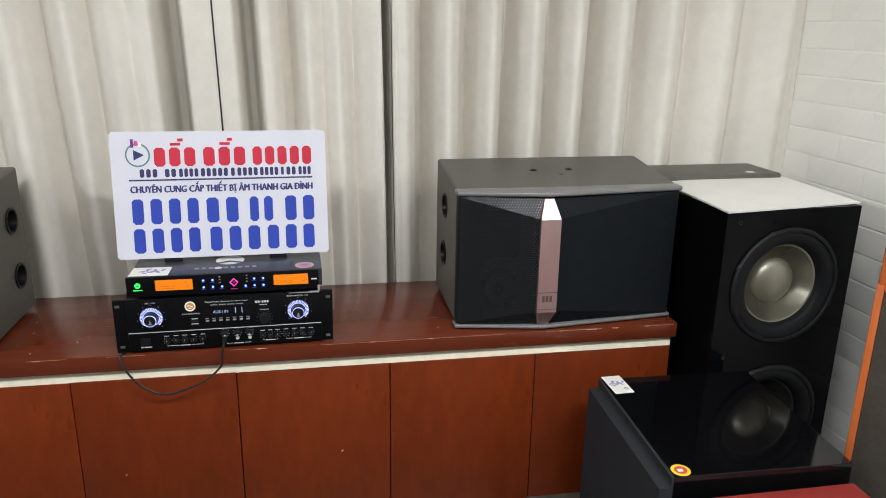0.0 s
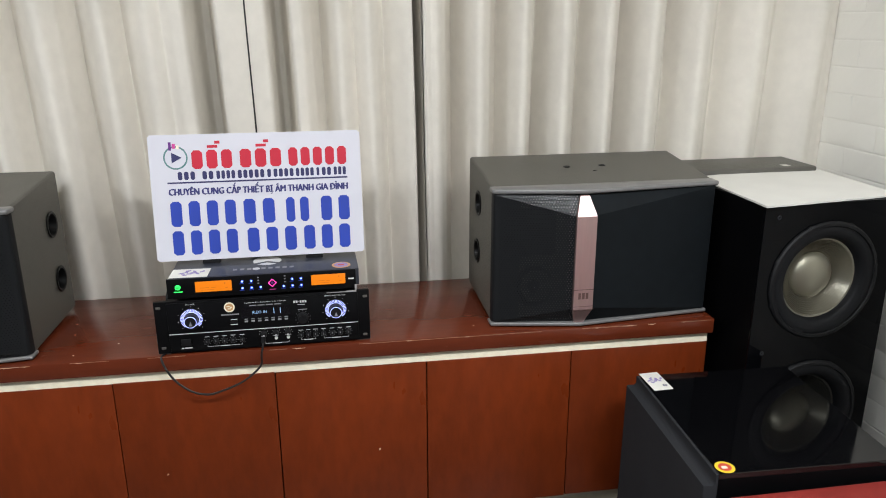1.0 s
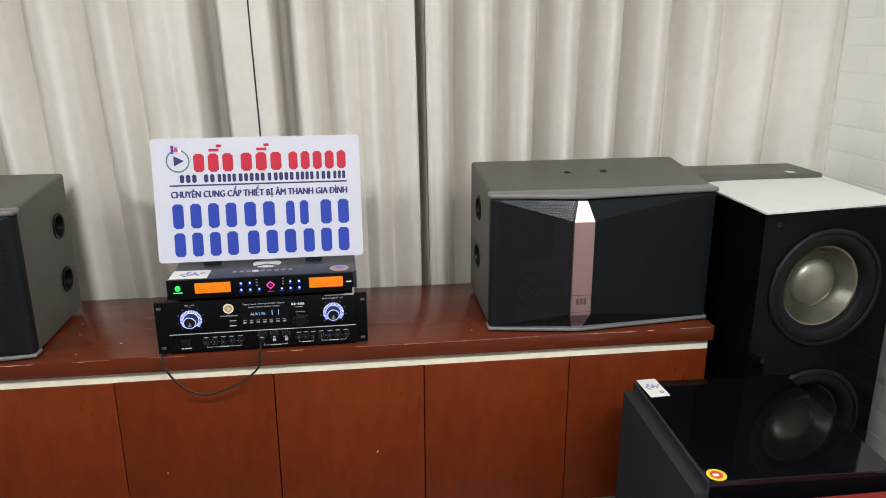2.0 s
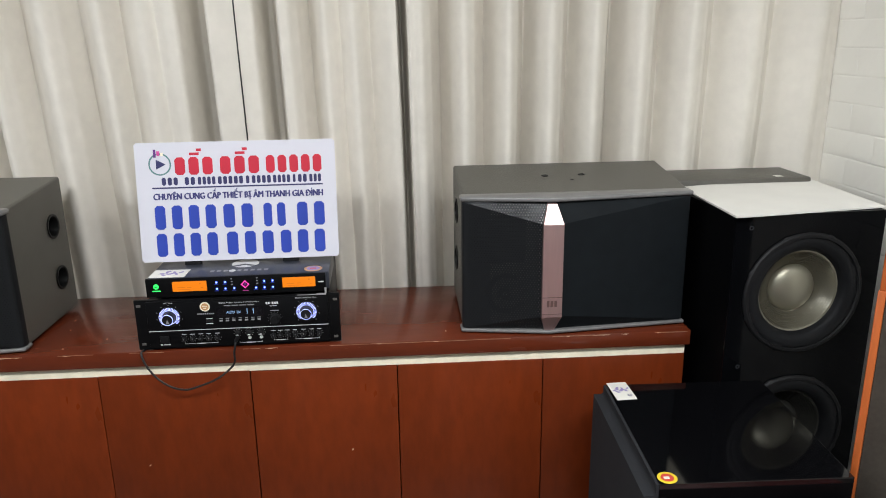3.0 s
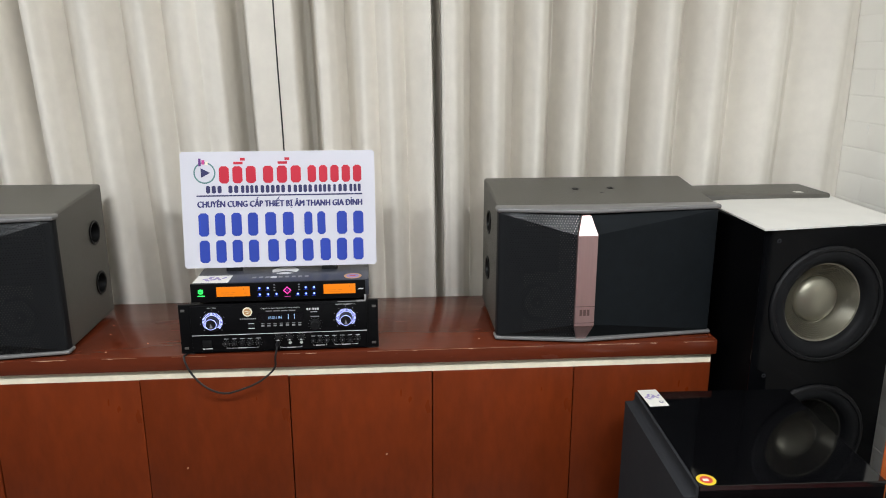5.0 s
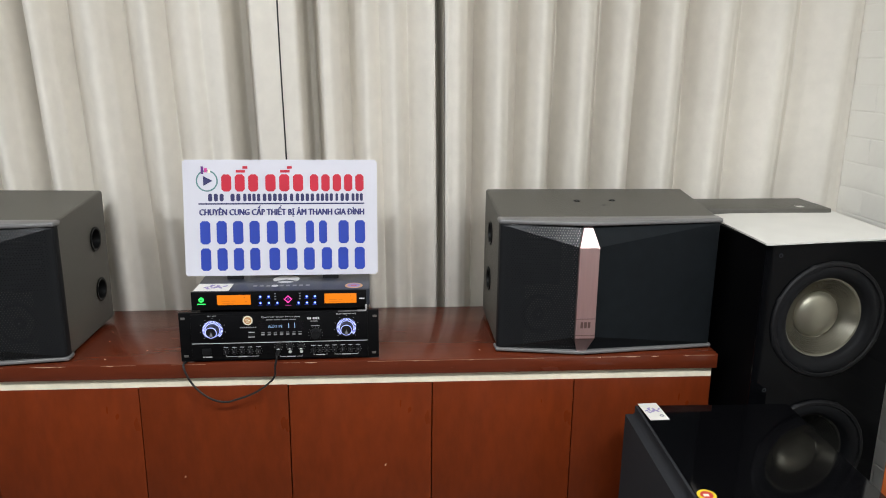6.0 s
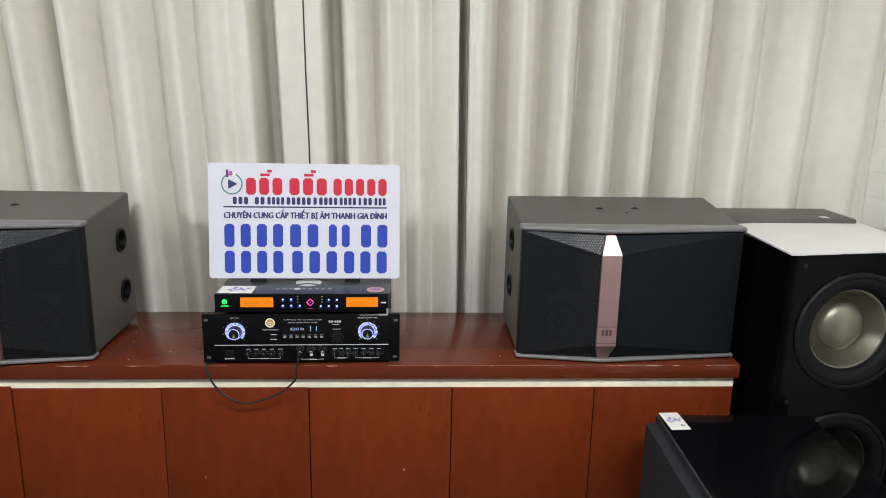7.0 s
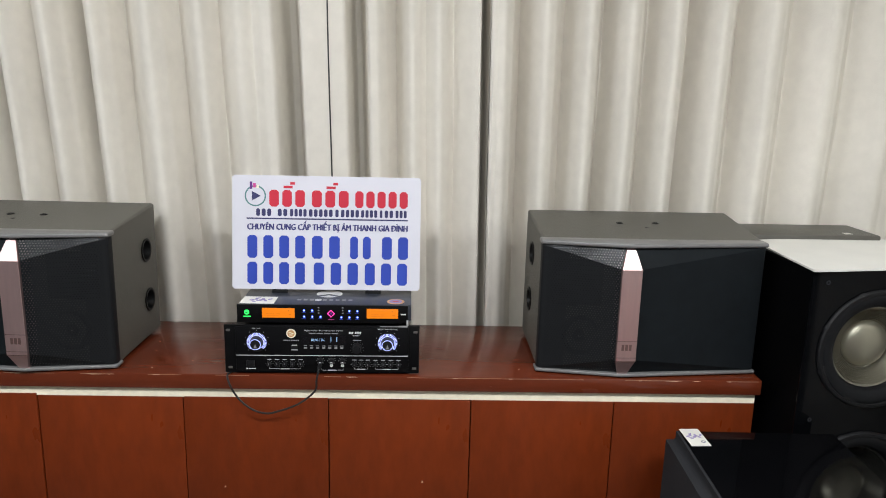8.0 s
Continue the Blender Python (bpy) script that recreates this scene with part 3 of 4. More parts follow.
# ---- amplifier ----
amp = thing("amplifier", pose(-0.1725, 1.690, TOPZ), "black rack karaoke amplifier with two lit volume knobs", "amplifier")
AW, AZ0, AZ1 = 0.241, 0.004, 0.129
plate = part("front_plate", box(-AW, AW, -0.010, 0.0, AZ0, AZ1, 0.0015), M_BLACKMETAL, amp, "black metal front panel with rack ears")
part("chassis", box(-0.215, 0.215, 0.0, 0.33, 0.008, 0.124, 0.002), M_BLACKMETAL, amp)
part("raised_panel", box(-0.213, 0.214, -0.014, -0.009, 0.009, 0.125, 0.001), M_BLACKMETAL, amp)
for x in (-0.18, 0.18):
    for y in (0.04, 0.29):
        part("foot", box(x - 0.015, x + 0.015, y - 0.015, y + 0.015, 0.0, 0.009, 0.002), M_RUBBER, amp)
FY = -0.0142


def panel(u, v):
    """Amplifier front: u from its left end, v from the top, 0 to 1."""
    return -AW + 2 * AW * u, AZ1 - (AZ1 - AZ0) * v


for x, z in ((-0.231, 0.115), (-0.228, 0.018), (0.231, 0.113), (0.229, 0.017)):
    part("rack_slot", box(x - 0.005, x + 0.005, -0.0108, -0.009, z - 0.003, z + 0.003, 0.0008), M_STEEL, plate, "rack ear slot")
for u, words, wide in ((0.167, "MIC VOL", 0.021), (0.836, "MUSIC MASTER VOL", 0.049)):
    x, z = panel(u, 0.34)
    ring = part("volume_dial", lathe([(0.0255, 0.0), (0.0255, 0.002), (0.017, 0.003), (0.0, 0.003)], 40, None, at(x, FY, z)), M_KNOB, amp, "dial with a lit blue-white ring")
    bm = bmesh.new()
    for k in range(31):
        a = radians(-135 + 9 * k)
        c, s2 = math.sin(a), math.cos(a)
        solid([(x + r * c + o * s2, FY - 0.0022, z + r * s2 - o * c) for r, o in ((0.0188, -0.0007), (0.0188, 0.0007), (0.0240, 0.0009), (0.0240, -0.0009))], (0, -0.0008, 0), bm)
    part("lit_scale", bm, M_GLOW, ring, "ring of lit blue-white dashes", None)
    part("glow_ring", lathe([(0.0180, 0.0026), (0.0180, 0.0036), (0.0168, 0.0036), (0.0168, 0.0026)], 40, None, at(x, FY, z)), M_GLOW, ring)
    knob = part("knob", lathe([(0.0148, 0.002), (0.0148, 0.014), (0.0138, 0.020), (0.0132, 0.0215), (0.0, 0.0215)], 36, None, at(x, FY, z)), M_KNOB, amp, "black volume knob")
    part("knob_ring", lathe([(0.0135, 0.0205), (0.0133, 0.0225), (0.0125, 0.0225), (0.0123, 0.0205)], 36, None, at(x, FY, z)), M_GLOW, knob, "lit ring on the knob")
    part("pointer", solid([(x - 0.004, FY - 0.0217, z - 0.009), (x + 0.004, FY - 0.0217, z - 0.009), (x, FY - 0.0217, z + 0.002)], (0, -0.0006, 0)), M_DIMPRINT, knob, "", None)
    bm = bmesh.new()
    for k in range(9):
        a = radians(-135 + 33.75 * k)
        box(x + 0.030 * math.sin(a) - 0.0007, x + 0.030 * math.sin(a) + 0.0007, FY - 0.0005, FY, z + 0.030 * math.cos(a) - 0.0007, z + 0.030 * math.cos(a) + 0.0007, bm=bm)
    part("scale_dots", bm, M_PRINT, ring, "", None)
    lettering(words, wide, 0.0034, at(x, FY - 0.0003, AZ1 - 0.0075), M_PRINT, "printed_line", plate)
x, z = panel(0.342, 0.16)
part("badge", lathe([(0.0118, 0.0), (0.0118, 0.0012), (0.0, 0.0012)], 28, None, at(x, FY, z)), M_CREAM, plate, "round cream and orange badge")
part("badge_disc", lathe([(0.0088, 0.0), (0.0088, 0.0014), (0.0, 0.0014)], 24, None, at(x, FY, z)), M_GOLD, plate, "", None)
part("badge_mark", plates([(x - 0.006, x + 0.001, z + 0.001, z + 0.003), (x + 0.001, x + 0.006, z - 0.001, z + 0.0012), (x - 0.004, x + 0.003, z - 0.0045, z - 0.0025)], FY - 0.0014, 0.0003), M_CREAM, plate, "", None)
part("badge_bar", plates([(x - 0.019 + 0.0044 * k, x - 0.0158 + 0.0044 * k, z - 0.0195, z - 0.0165) for k in range(9)], FY, 0.0004), M_DIMPRINT, plate, "", None)
lettering("Digital Audio / Karaoke Control Center", 0.094, 0.0042, at(*[panel(0.508, 0.10)[0], FY - 0.0003, panel(0.508, 0.10)[1]]), M_PRINT, "printed_line", plate)
x, z = panel(0.508, 0.155)
part("small_print", plates([(x - 0.036 + 0.0185 * k, x - 0.036 + 0.0185 * k + 0.0155, z - 0.0012, z + 0.0010) for k in range(4)], FY, 0.0004), M_DIMPRINT, plate, "", None)
x, z = panel(0.672, 0.14)
part("model_bar", plates([(x - 0.0165, x - 0.0125, z - 0.0026, z + 0.0028), (x - 0.011, x - 0.007, z - 0.0026, z + 0.0028), (x - 0.0055, x - 0.0035, z - 0.0003, z + 0.0007), (x - 0.002, x + 0.002, z - 0.0026, z + 0.0028), (x + 0.0035, x + 0.0075, z - 0.0026, z + 0.0028), (x + 0.009, x + 0.013, z - 0.0026, z + 0.0028), (x - 0.008, x + 0.009, z - 0.0080, z - 0.0068)], FY, 0.0004), M_PRINT, plate, "", None)
x, z = panel(0.508, 0.29)
screen = part("display", box(x - 0.055, x + 0.055, FY - 0.0008, FY, z - 0.0125, z + 0.0125), M_SCREEN, amp, "black display window with pale blue characters")
lettering("AUX1 IN", 0.033, 0.0070, at(x - 0.015, FY - 0.0011, z), M_DISPLAYTEXT, "display_line", screen, 0.0)
part("level_bars", plates([(x + 0.017, x + 0.0185, z - 0.005, z + 0.008), (x + 0.0315, x + 0.033, z - 0.005, z + 0.008)], FY - 0.0009, 0.0003), M_DISPLAYTEXT, screen, "", None)
for k in range(7):
    x, z = panel(0.4145 + 0.031 * k, 0.455)
    part("button", box(x - 0.0038, x + 0.0038, FY - 0.003, FY, z - 0.0018, z + 0.0018, 0.0007), M_DIMPRINT, amp, "small grey push button")
    part("button_print", plates([(x - 0.004, x + 0.004, z + 0.0042, z + 0.0058)], FY, 0.0004), M_DIMPRINT, plate, "", None)
x, z = panel(0.358, 0.455)
part("usb_slot", box(x - 0.008, x + 0.008, FY - 0.0012, FY, z - 0.003, z + 0.004, 0.0005), M_KNOB, amp, "dark slot with small print")
part("slot_print", plates([(x - 0.007, x + 0.007, z + 0.0055, z + 0.0072), (x - 0.008, x + 0.008, z - 0.0070, z - 0.0050)], FY, 0.0004), M_PRINT, plate, "", None)
x, z = panel(0.678, 0.46)
part("effect_knob", lathe([(0.0135, 0.0), (0.0135, 0.002), (0.0105, 0.003), (0.0098, 0.015), (0.0, 0.0155)], 30, None, at(x, FY, z)), M_KNOB, amp, "unlit black effect knob")
bm = bmesh.new()
for k in range(11):
    a = radians(-135 + 27 * k)
    box(x + 0.017 * math.sin(a) - 0.0006, x + 0.017 * math.sin(a) + 0.0006, FY - 0.0005, FY, z + 0.017 * math.cos(a) - 0.0006, z + 0.017 * math.cos(a) + 0.0006, bm=bm)
part("scale_dots", bm, M_DIMPRINT, plate, "", None)
part("knob_print", plates([(x - 0.0105, x + 0.0105, z + 0.0195, z + 0.0217)], FY, 0.0004), M_DIMPRINT, plate, "", None)
zl = panel(0, 0.62)[1]
part("dividing_line", box(-0.212, 0.213, FY - 0.0006, FY, zl - 0.0008, zl + 0.0008), M_PRINT, plate, "thin white line across the panel", None)
x, z = panel(0.132, 0.79)
part("power_switch", box(x - 0.0105, x + 0.0105, FY - 0.003, FY, z - 0.0085, z + 0.0085, 0.001), M_KNOB, amp, "black rocker power switch")
part("switch_print", plates([(x - 0.011, x - 0.006, z - 0.0155, z - 0.0125), (x - 0.004, x + 0.012, z - 0.0150, z - 0.0128)], FY, 0.0004), M_PRINT, plate, "", None)
TRIMS = [0.227, 0.268, 0.307, 0.347, 0.389, 0.665, 0.699, 0.734, 0.773, 0.814, 0.853, 0.893]
for u in TRIMS:
    x, z = panel(u, 0.80)
    kb = part("tone_knob", lathe([(0.0058, 0.0), (0.0054, 0.007), (0.0045, 0.0085), (0.0, 0.0085)], 16, None, at(x, FY, z)), M_KNOB, amp, "small black tone knob")
    part("pointer", box(x - 0.0005, x + 0.0005, FY - 0.0092, FY - 0.0084, z, z + 0.0045), M_DIMPRINT, kb, "", None)
    bm = bmesh.new()
    for k in range(7):
        a = radians(-135 + 45 * k)
        box(x + 0.0082 * math.sin(a) - 0.0004, x + 0.0082 * math.sin(a) + 0.0004, FY - 0.0004, FY, z + 0.0082 * math.cos(a) - 0.0004, z + 0.0082 * math.cos(a) + 0.0004, bm=bm)
    box(x - 0.0052, x + 0.0052, FY - 0.0004, FY, z + 0.0108, z + 0.0122, bm=bm)
    part("knob_print", bm, M_PRINT, plate, "", None)
for u0, u1 in ((0.227, 0.389), (0.665, 0.734), (0.773, 0.893), (0.495, 0.607)):
    xa, z = panel(u0, 0.905)
    xc, _ = panel(u1, 0.905)
    zz = z - (0.003 if u0 == 0.495 else 0)
    mid = (xa + xc) / 2
    part("bracket_print", plates([(xa, mid - 0.013, zz, zz + 0.0009), (mid + 0.013, xc, zz, zz + 0.0009), (xa, xa + 0.0009, zz, zz + 0.004), (xc - 0.0009, xc, zz, zz + 0.004), (mid - 0.011, mid + 0.011, zz - 0.0008, zz + 0.0014)], FY, 0.0004), M_PRINT, plate, "", None)
for k, u in enumerate((0.490, 0.547, 0.604)):
    x, z = panel(u, 0.715)
    part("microphone_knob", lathe([(0.0068, 0.0), (0.0064, 0.008), (0.005, 0.0095), (0.0, 0.0095)], 18, None, at(x, FY, z)), M_KNOB, amp, "small black microphone knob")
    bm = bmesh.new()
    for i in range(8):
        a = radians(-140 + 40 * i)
        box(x + 0.0095 * math.sin(a) - 0.0006, x + 0.0095 * math.sin(a) + 0.0006, FY - 0.0004, FY, z + 0.0095 * math.cos(a) - 0.0006, z + 0.0095 * math.cos(a) + 0.0006, bm=bm)
    solid([(x - 0.0042, FY - 0.0097, z - 0.004), (x + 0.0042, FY - 0.0097, z - 0.004), (x, FY - 0.0097, z - 0.001)], (0, -0.0003, 0), bm)
    part("knob_print", bm, M_PRINT, plate, "", None)
    x, z = panel(u, 0.825)
    jack = part("microphone_jack", lathe([(0.0040, 0.0), (0.0038, 0.002), (0.0026, 0.0022), (0.0024, 0.0008), (0.0, 0.0008)], 20, None, at(x, FY, z)), M_WHITEJACK if k else M_KNOB, amp, "round microphone jack")

plug = thing("audio_cable", pose(0, 0, 0), "black audio cable looping from the front jack behind the amplifier", "cable")
jx, jz = panel(0.488, 0.80)
jx, jz, jy = jx - 0.1725, jz + TOPZ, 1.690 + FY
part("jack_plug", lathe([(0.0030, -0.004), (0.0045, 0.002), (0.0050, 0.020), (0.0035, 0.030), (0.0022, 0.034), (0.0, 0.034)], 16, None, at(jx, jy, jz)), M_RUBBER, plug, "black jack plug")
part("cord", tube([(jx, jy - 0.032, jz), (jx - 0.001, 1.640, jz - 0.010), (jx - 0.006, 1.640, 0.560), (-0.184, 1.652, 0.531), (-0.212, 1.655, 0.503), (-0.243, 1.655, 0.484), (-0.285, 1.655, 0.470), (-0.308, 1.655, 0.464),
                   (-0.340, 1.656, 0.471), (-0.370, 1.657, 0.493), (-0.390, 1.658, 0.519), (-0.402, 1.660, 0.545), (-0.408, 1.668, 0.5625), (-0.402, 1.680, 0.5625), (-0.399, 1.710, 0.564),
                   (-0.400, 1.735, 0.60), (-0.398, 1.745, 0.66), (-0.392, 1.760, 0.700), (-0.386, 1.80, 0.715), (-0.378, 1.88, 0.716), (-0.360, 1.90, 0.716)], 0.0025, 8, 2), M_CABLE, plug)

# ---- wireless receiver ----
rx = thing("wireless_receiver", pose(-0.1700, 1.675, TOPZ + 0.1290), "black wireless microphone receiver with two orange displays", "receiver")
RW, RZ0, RZ1 = 0.2090, 0.010, 0.0535
part("case", box(-0.2055, 0.2170, 0.012, 0.205, RZ0 + 0.001, RZ1 - 0.001, 0.0015), M_NAVY, rx, "dark blue-grey metal case")
face = part("front_panel", box(-RW, RW, 0.0, 0.007, RZ0 - 0.002, RZ1, 0.0012), M_BLACKMETAL, rx, "black front panel")
for x in (-0.18, 0.175):
    for y in (0.03, 0.18):
        part("foot", box(x - 0.014, x + 0.014, y - 0.012, y + 0.012, 0.0, RZ0 + 0.002, 0.002), M_RUBBER, rx)


def rpanel(u, v):
    return -RW + 2 * RW * u, RZ1 - (RZ1 - RZ0 + 0.002) * v


for a, c in ((0.146, 0.335), (0.757, 0.942)):
    x0, z1 = rpanel(a, 0.18)
    x1, z0 = rpanel(c, 0.72)
    lcd = part("display", box(x0, x1, -0.001, 0.0005, z0, z1, 0.0004), M_LCD, rx, "glowing orange liquid crystal display")
    bars = [(x1 - 0.016 + 0.0, x1 - 0.013, z1 - 0.008, z1 - 0.0045), (x0 + 0.010, x0 + 0.030, z0 + 0.009, z0 + 0.0105), (x0 + 0.034, x0 + 0.044, z0 + 0.009, z0 + 0.0105), (x0 + 0.012, x0 + 0.040, z0 + 0.004, z0 + 0.0052), (x1 - 0.014, x1 - 0.008, z0 + 0.007, z0 + 0.009)]
    part("display_marks", plates(bars, -0.001, 0.0002), M_LCDINK, lcd, "", None)
for u, v in ((0.39, 0.30), (0.438, 0.30), (0.39, 0.65), (0.438, 0.65), (0.486, 0.65), (0.655, 0.32), (0.702, 0.32), (0.608, 0.67), (0.655, 0.67), (0.702, 0.67)):
    x, z = rpanel(u, v)
    led = part("led_button", lathe([(0.0029, 0.0), (0.0027, 0.0012), (0.0, 0.0014)], 14, None, at(x, 0.0, z)), M_BLUE, rx, "lit blue button")
    part("core", lathe([(0.0016, 0.0012), (0.0014, 0.002), (0.0, 0.0022)], 10, None, at(x + 0.0004, 0.0, z + 0.0004)), M_BLUECORE, led)
    part("button_print", plates([(x - 0.006, x + 0.004, z - 0.0058, z - 0.0044)], 0.0, 0.0003), M_SIGNBLUE, face, "", None)
for u in (0.475, 0.616):
    for v in (0.14, 0.29, 0.44):
        x, z = rpanel(u, v)
        part("indicator", box(x - 0.002, x + 0.002, -0.0005, 0.0, z - 0.0012, z + 0.0012), M_DIMPRINT, face, "", None)
x, z = rpanel(0.548, 0.46)
bm = bmesh.new()
for k in range(4):
    a, c = math.pi / 2 * k, math.pi / 2 * (k + 1)
    pts = [(x + r * math.cos(t), -0.0004, z + r * math.sin(t)) for r, t in ((0.0098, a), (0.0098, c), (0.0074, c), (0.0074, a))]
    solid(pts, (0, -0.001, 0), bm)
part("infrared_window", bm, M_MAGENTA, rx, "glowing magenta diamond", None)
part("window_core", lathe([(0.003, 0.0), (0.003, 0.001), (0.0, 0.0012)], 12, None, at(x, 0, z)), M_PURPLE, rx)
part("window_print", plates([(x - 0.007, x + 0.007, z - 0.0165, z - 0.0148)], 0.0, 0.0003), M_PINK, face, "", None)
x, z = rpanel(0.057, 0.42)
power = part("power_button", lathe([(0.0062, 0.0), (0.0060, 0.0015), (0.0, 0.0018)], 20, None, at(x, 0, z)), M_GREEN, rx, "lit green power button")
part("power_mark", plates([(x - 0.003, x + 0.003, z - 0.0012, z + 0.0006)], -0.0018, 0.0003), M_BLACKMETAL, power, "", None)
part("power_print", plates([(x - 0.0095, x + 0.0095, z - 0.0118, z - 0.0096)], 0.0, 0.0004), M_GREEN, face, "", None)
x, z = rpanel(0.972, 0.48)
part("model_bar", plates([(x - 0.006, x + 0.007, z - 0.0016, z + 0.0016)], 0.0, 0.0003), M_PRINT, face, "", None)
part("bracket", box(0.186, 0.2085, -0.003, -0.001, -0.0010, 0.0030, 0.0005), M_BRACKET, rx, "pale metal bracket at the lower corner")
part("bracket", box(0.2055, 0.2105, -0.003, -0.001, 0.0031, 0.0170, 0.0005), M_BRACKET, rx, "pale metal bracket at the lower corner")
part("bracket", box(0.140, 0.1858, -0.003, -0.001, -0.0002, 0.0012), M_BRACKET, rx, "pale metal bracket at the lower corner")
# things on its lid
LZ = RZ1 - 0.001


def lid_bar(x0, x1, y0, y1):
    return box(x0, x1, y0, y1, LZ, LZ + 0.0004)


for k in range(9):
    if k != 3:
        part("lid_print", lid_bar(-0.069 + 0.0160 * k, -0.0595 + 0.0160 * k, 0.043, 0.055), M_DIMPRINT, rx, "plain grey-white bar printed on the lid", None)
part("lid_badge", lathe([(0.033, 0.0), (0.033, 0.0005), (0.0, 0.0005)], 30, None, at(0.006, 0.105, LZ, -90)), M_PRINT, rx, "pale round print on the lid", None)
part("lid_badge_wings", solid([(-0.022, 0.086, LZ + 0.0005), (0.006, 0.100, LZ + 0.0005), (0.034, 0.086, LZ + 0.0005), (0.028, 0.080, LZ + 0.0005), (0.006, 0.091, LZ + 0.0005), (-0.016, 0.080, LZ + 0.0005)], (0, 0, 0.0004)), M_NAVY, rx, "dark wing shape in the round print", None)
part("lid_badge_mark", lathe([(0.0085, 0.0), (0.0085, 0.0005), (0.0, 0.0005)], 20, None, at(-0.0165, 0.048, LZ, -90)), M_PRINT, rx, "", None)


def blossom(parent, x, y, r):
    """A loose lilac print of small strokes on a card."""
    bm2 = bmesh.new()
    for k in range(9):
        a = 2.4 * k
        q = r * (0.25 + 0.085 * k)
        cx2, cy2, w, l = x + q * math.cos(a) * 1.15, y + q * math.sin(a) * 0.7, 0.16 * r, 0.34 * r
        ca, sa = math.cos(a * 0.7), math.sin(a * 0.7)
        solid([(cx2 + u * l * ca - v * w * sa, cy2 + u * l * sa + v * w * ca, 0.0006) for u, v in ((-1, -0.4), (0.4, -1), (1, 0.5), (-0.3, 1))], (0, 0, 0.0003), bm2)
    part("card_print", bm2, M_LILAC, parent, "lilac print", None)


bx, bz = -0.1700, 1.675
card = solo("label_card", box(-0.042, 0.042, -0.030, 0.030, 0, 0.0006), M_CARD, "white card with a lilac print on the receiver lid", "card", "", pose(bx - 0.163, bz + 0.042, TOPZ + 0.129 + LZ, 0, 0, -2))
blossom(card, 0.0, 0.002, 0.026)
seal = solo("round_sticker", lathe([(0.022, 0.0), (0.022, 0.0006), (0.0, 0.0006)], 28, None, at(0, 0, 0, -90)), M_GOLD, "round orange and lilac sticker on the receiver lid", "sticker", "", pose(bx + 0.178, bz + 0.040, TOPZ + 0.129 + LZ), "round stickers")
part("sticker_print", lathe([(0.016, 0.0), (0.016, 0.0009), (0.0, 0.0009)], 24, None, at(0, 0, 0, -90)), M_LILAC, seal, "", None)
part("sticker_mark", box(-0.008, 0.007, -0.004, 0.003, 0.0009, 0.0012), M_STICKRED, seal, "", None)

# ---- sign board ----
SW, SH = 0.4815, 0.292
sign = thing("sign_board", pose(-0.1725, 1.780, TOPZ + 0.129 + LZ + 0.0112, -8.5, 0, -0.3), "white printed advertising board with red and blue print", "sign")
bm = box(-SW / 2, SW / 2, 0.0, 0.004, 0, SH)
bmesh.ops.bevel(bm, geom=[e for e in bm.edges if abs(e.verts[0].co.x - e.verts[1].co.x) < 1e-6 and abs(e.verts[0].co.z - e.verts[1].co.z) < 1e-6], offset=0.004, segments=3, affect="EDGES")
board = part("board", bm, M_SIGN, sign, "white plastic board")
part("prop", solid([(-0.03, 0.004, 0.20), (0.03, 0.004, 0.20), (0.035, 0.078, 0.0008), (-0.035, 0.078, 0.0008)], (0, 0.003, 0.001)), M_SIGN, sign, "folded board prop behind the sign", None)
for x in (-0.12, 0.12):
    part("foot", box(x - 0.02, x + 0.02, 0.0045, 0.016, -0.0100, 0.012, 0.001), M_RUBBER, sign, "small black foot behind the board")


def srect(u0, u1, v0, v1):
    return (-SW / 2 + SW * u0, -SW / 2 + SW * u1, SH * (1 - v1), SH * (1 - v0))


def blocks(name, groups, v0, v1, mat, label, fill=0.78):
    """Plain bars, one for each character of a line: groups of (u0, u1, count)."""
    for u0, u1, count in groups:
        step = (u1 - u0) / (count - 1 + fill)
        for k in range(count):
            x0, x1, z0, z1 = srect(u0 + step * k, u0 + step * (k + fill), v0, v1)
            c = min(0.3 * (x1 - x0), 0.006)
            bm2 = solid([(x0 + c, 0, z0), (x1 - c, 0, z0), (x1, 0, z0 + c), (x1, 0, z1 - c), (x1 - c, 0, z1), (x0 + c, 0, z1), (x0, 0, z1 - c), (x0, 0, z0 + c)], (0, -0.0005, 0))
            part(name, bm2, mat, board, label, None)


blocks("heading_bar", ((0.195, 0.383, 3), (0.420, 0.615, 3), (0.650, 0.930, 5)), 0.125, 0.272, M_SIGNRED, "plain red bar", 0.74)
for q in ((0.270, 0.318, 0.088, 0.110), (0.497, 0.546, 0.088, 0.110), (0.305, 0.330, 0.055, 0.078), (0.533, 0.558, 0.055, 0.078)):
    part("accent_bar", plates([srect(*q)], 0.0, 0.0005), M_SIGNRED, board, "", None)
blocks("address_bar", ((0.126, 0.205, 3), (0.240, 0.290, 2), (0.305, 0.392, 4), (0.405, 0.530, 5), (0.545, 0.562, 1), (0.575, 0.670, 4), (0.682, 0.768, 4), (0.782, 0.795, 1), (0.808, 0.852, 2), (0.866, 0.925, 3)), 0.290, 0.356, M_SIGNNAVY, "plain navy bar", 0.70)
part("rule", plates([srect(0.076, 0.932, 0.371, 0.383)], 0.0, 0.0005), M_SIGNNAVY, board, "navy rule", None)
x0, x1, z0, z1 = srect(0.078, 0.932, 0.395, 0.487)
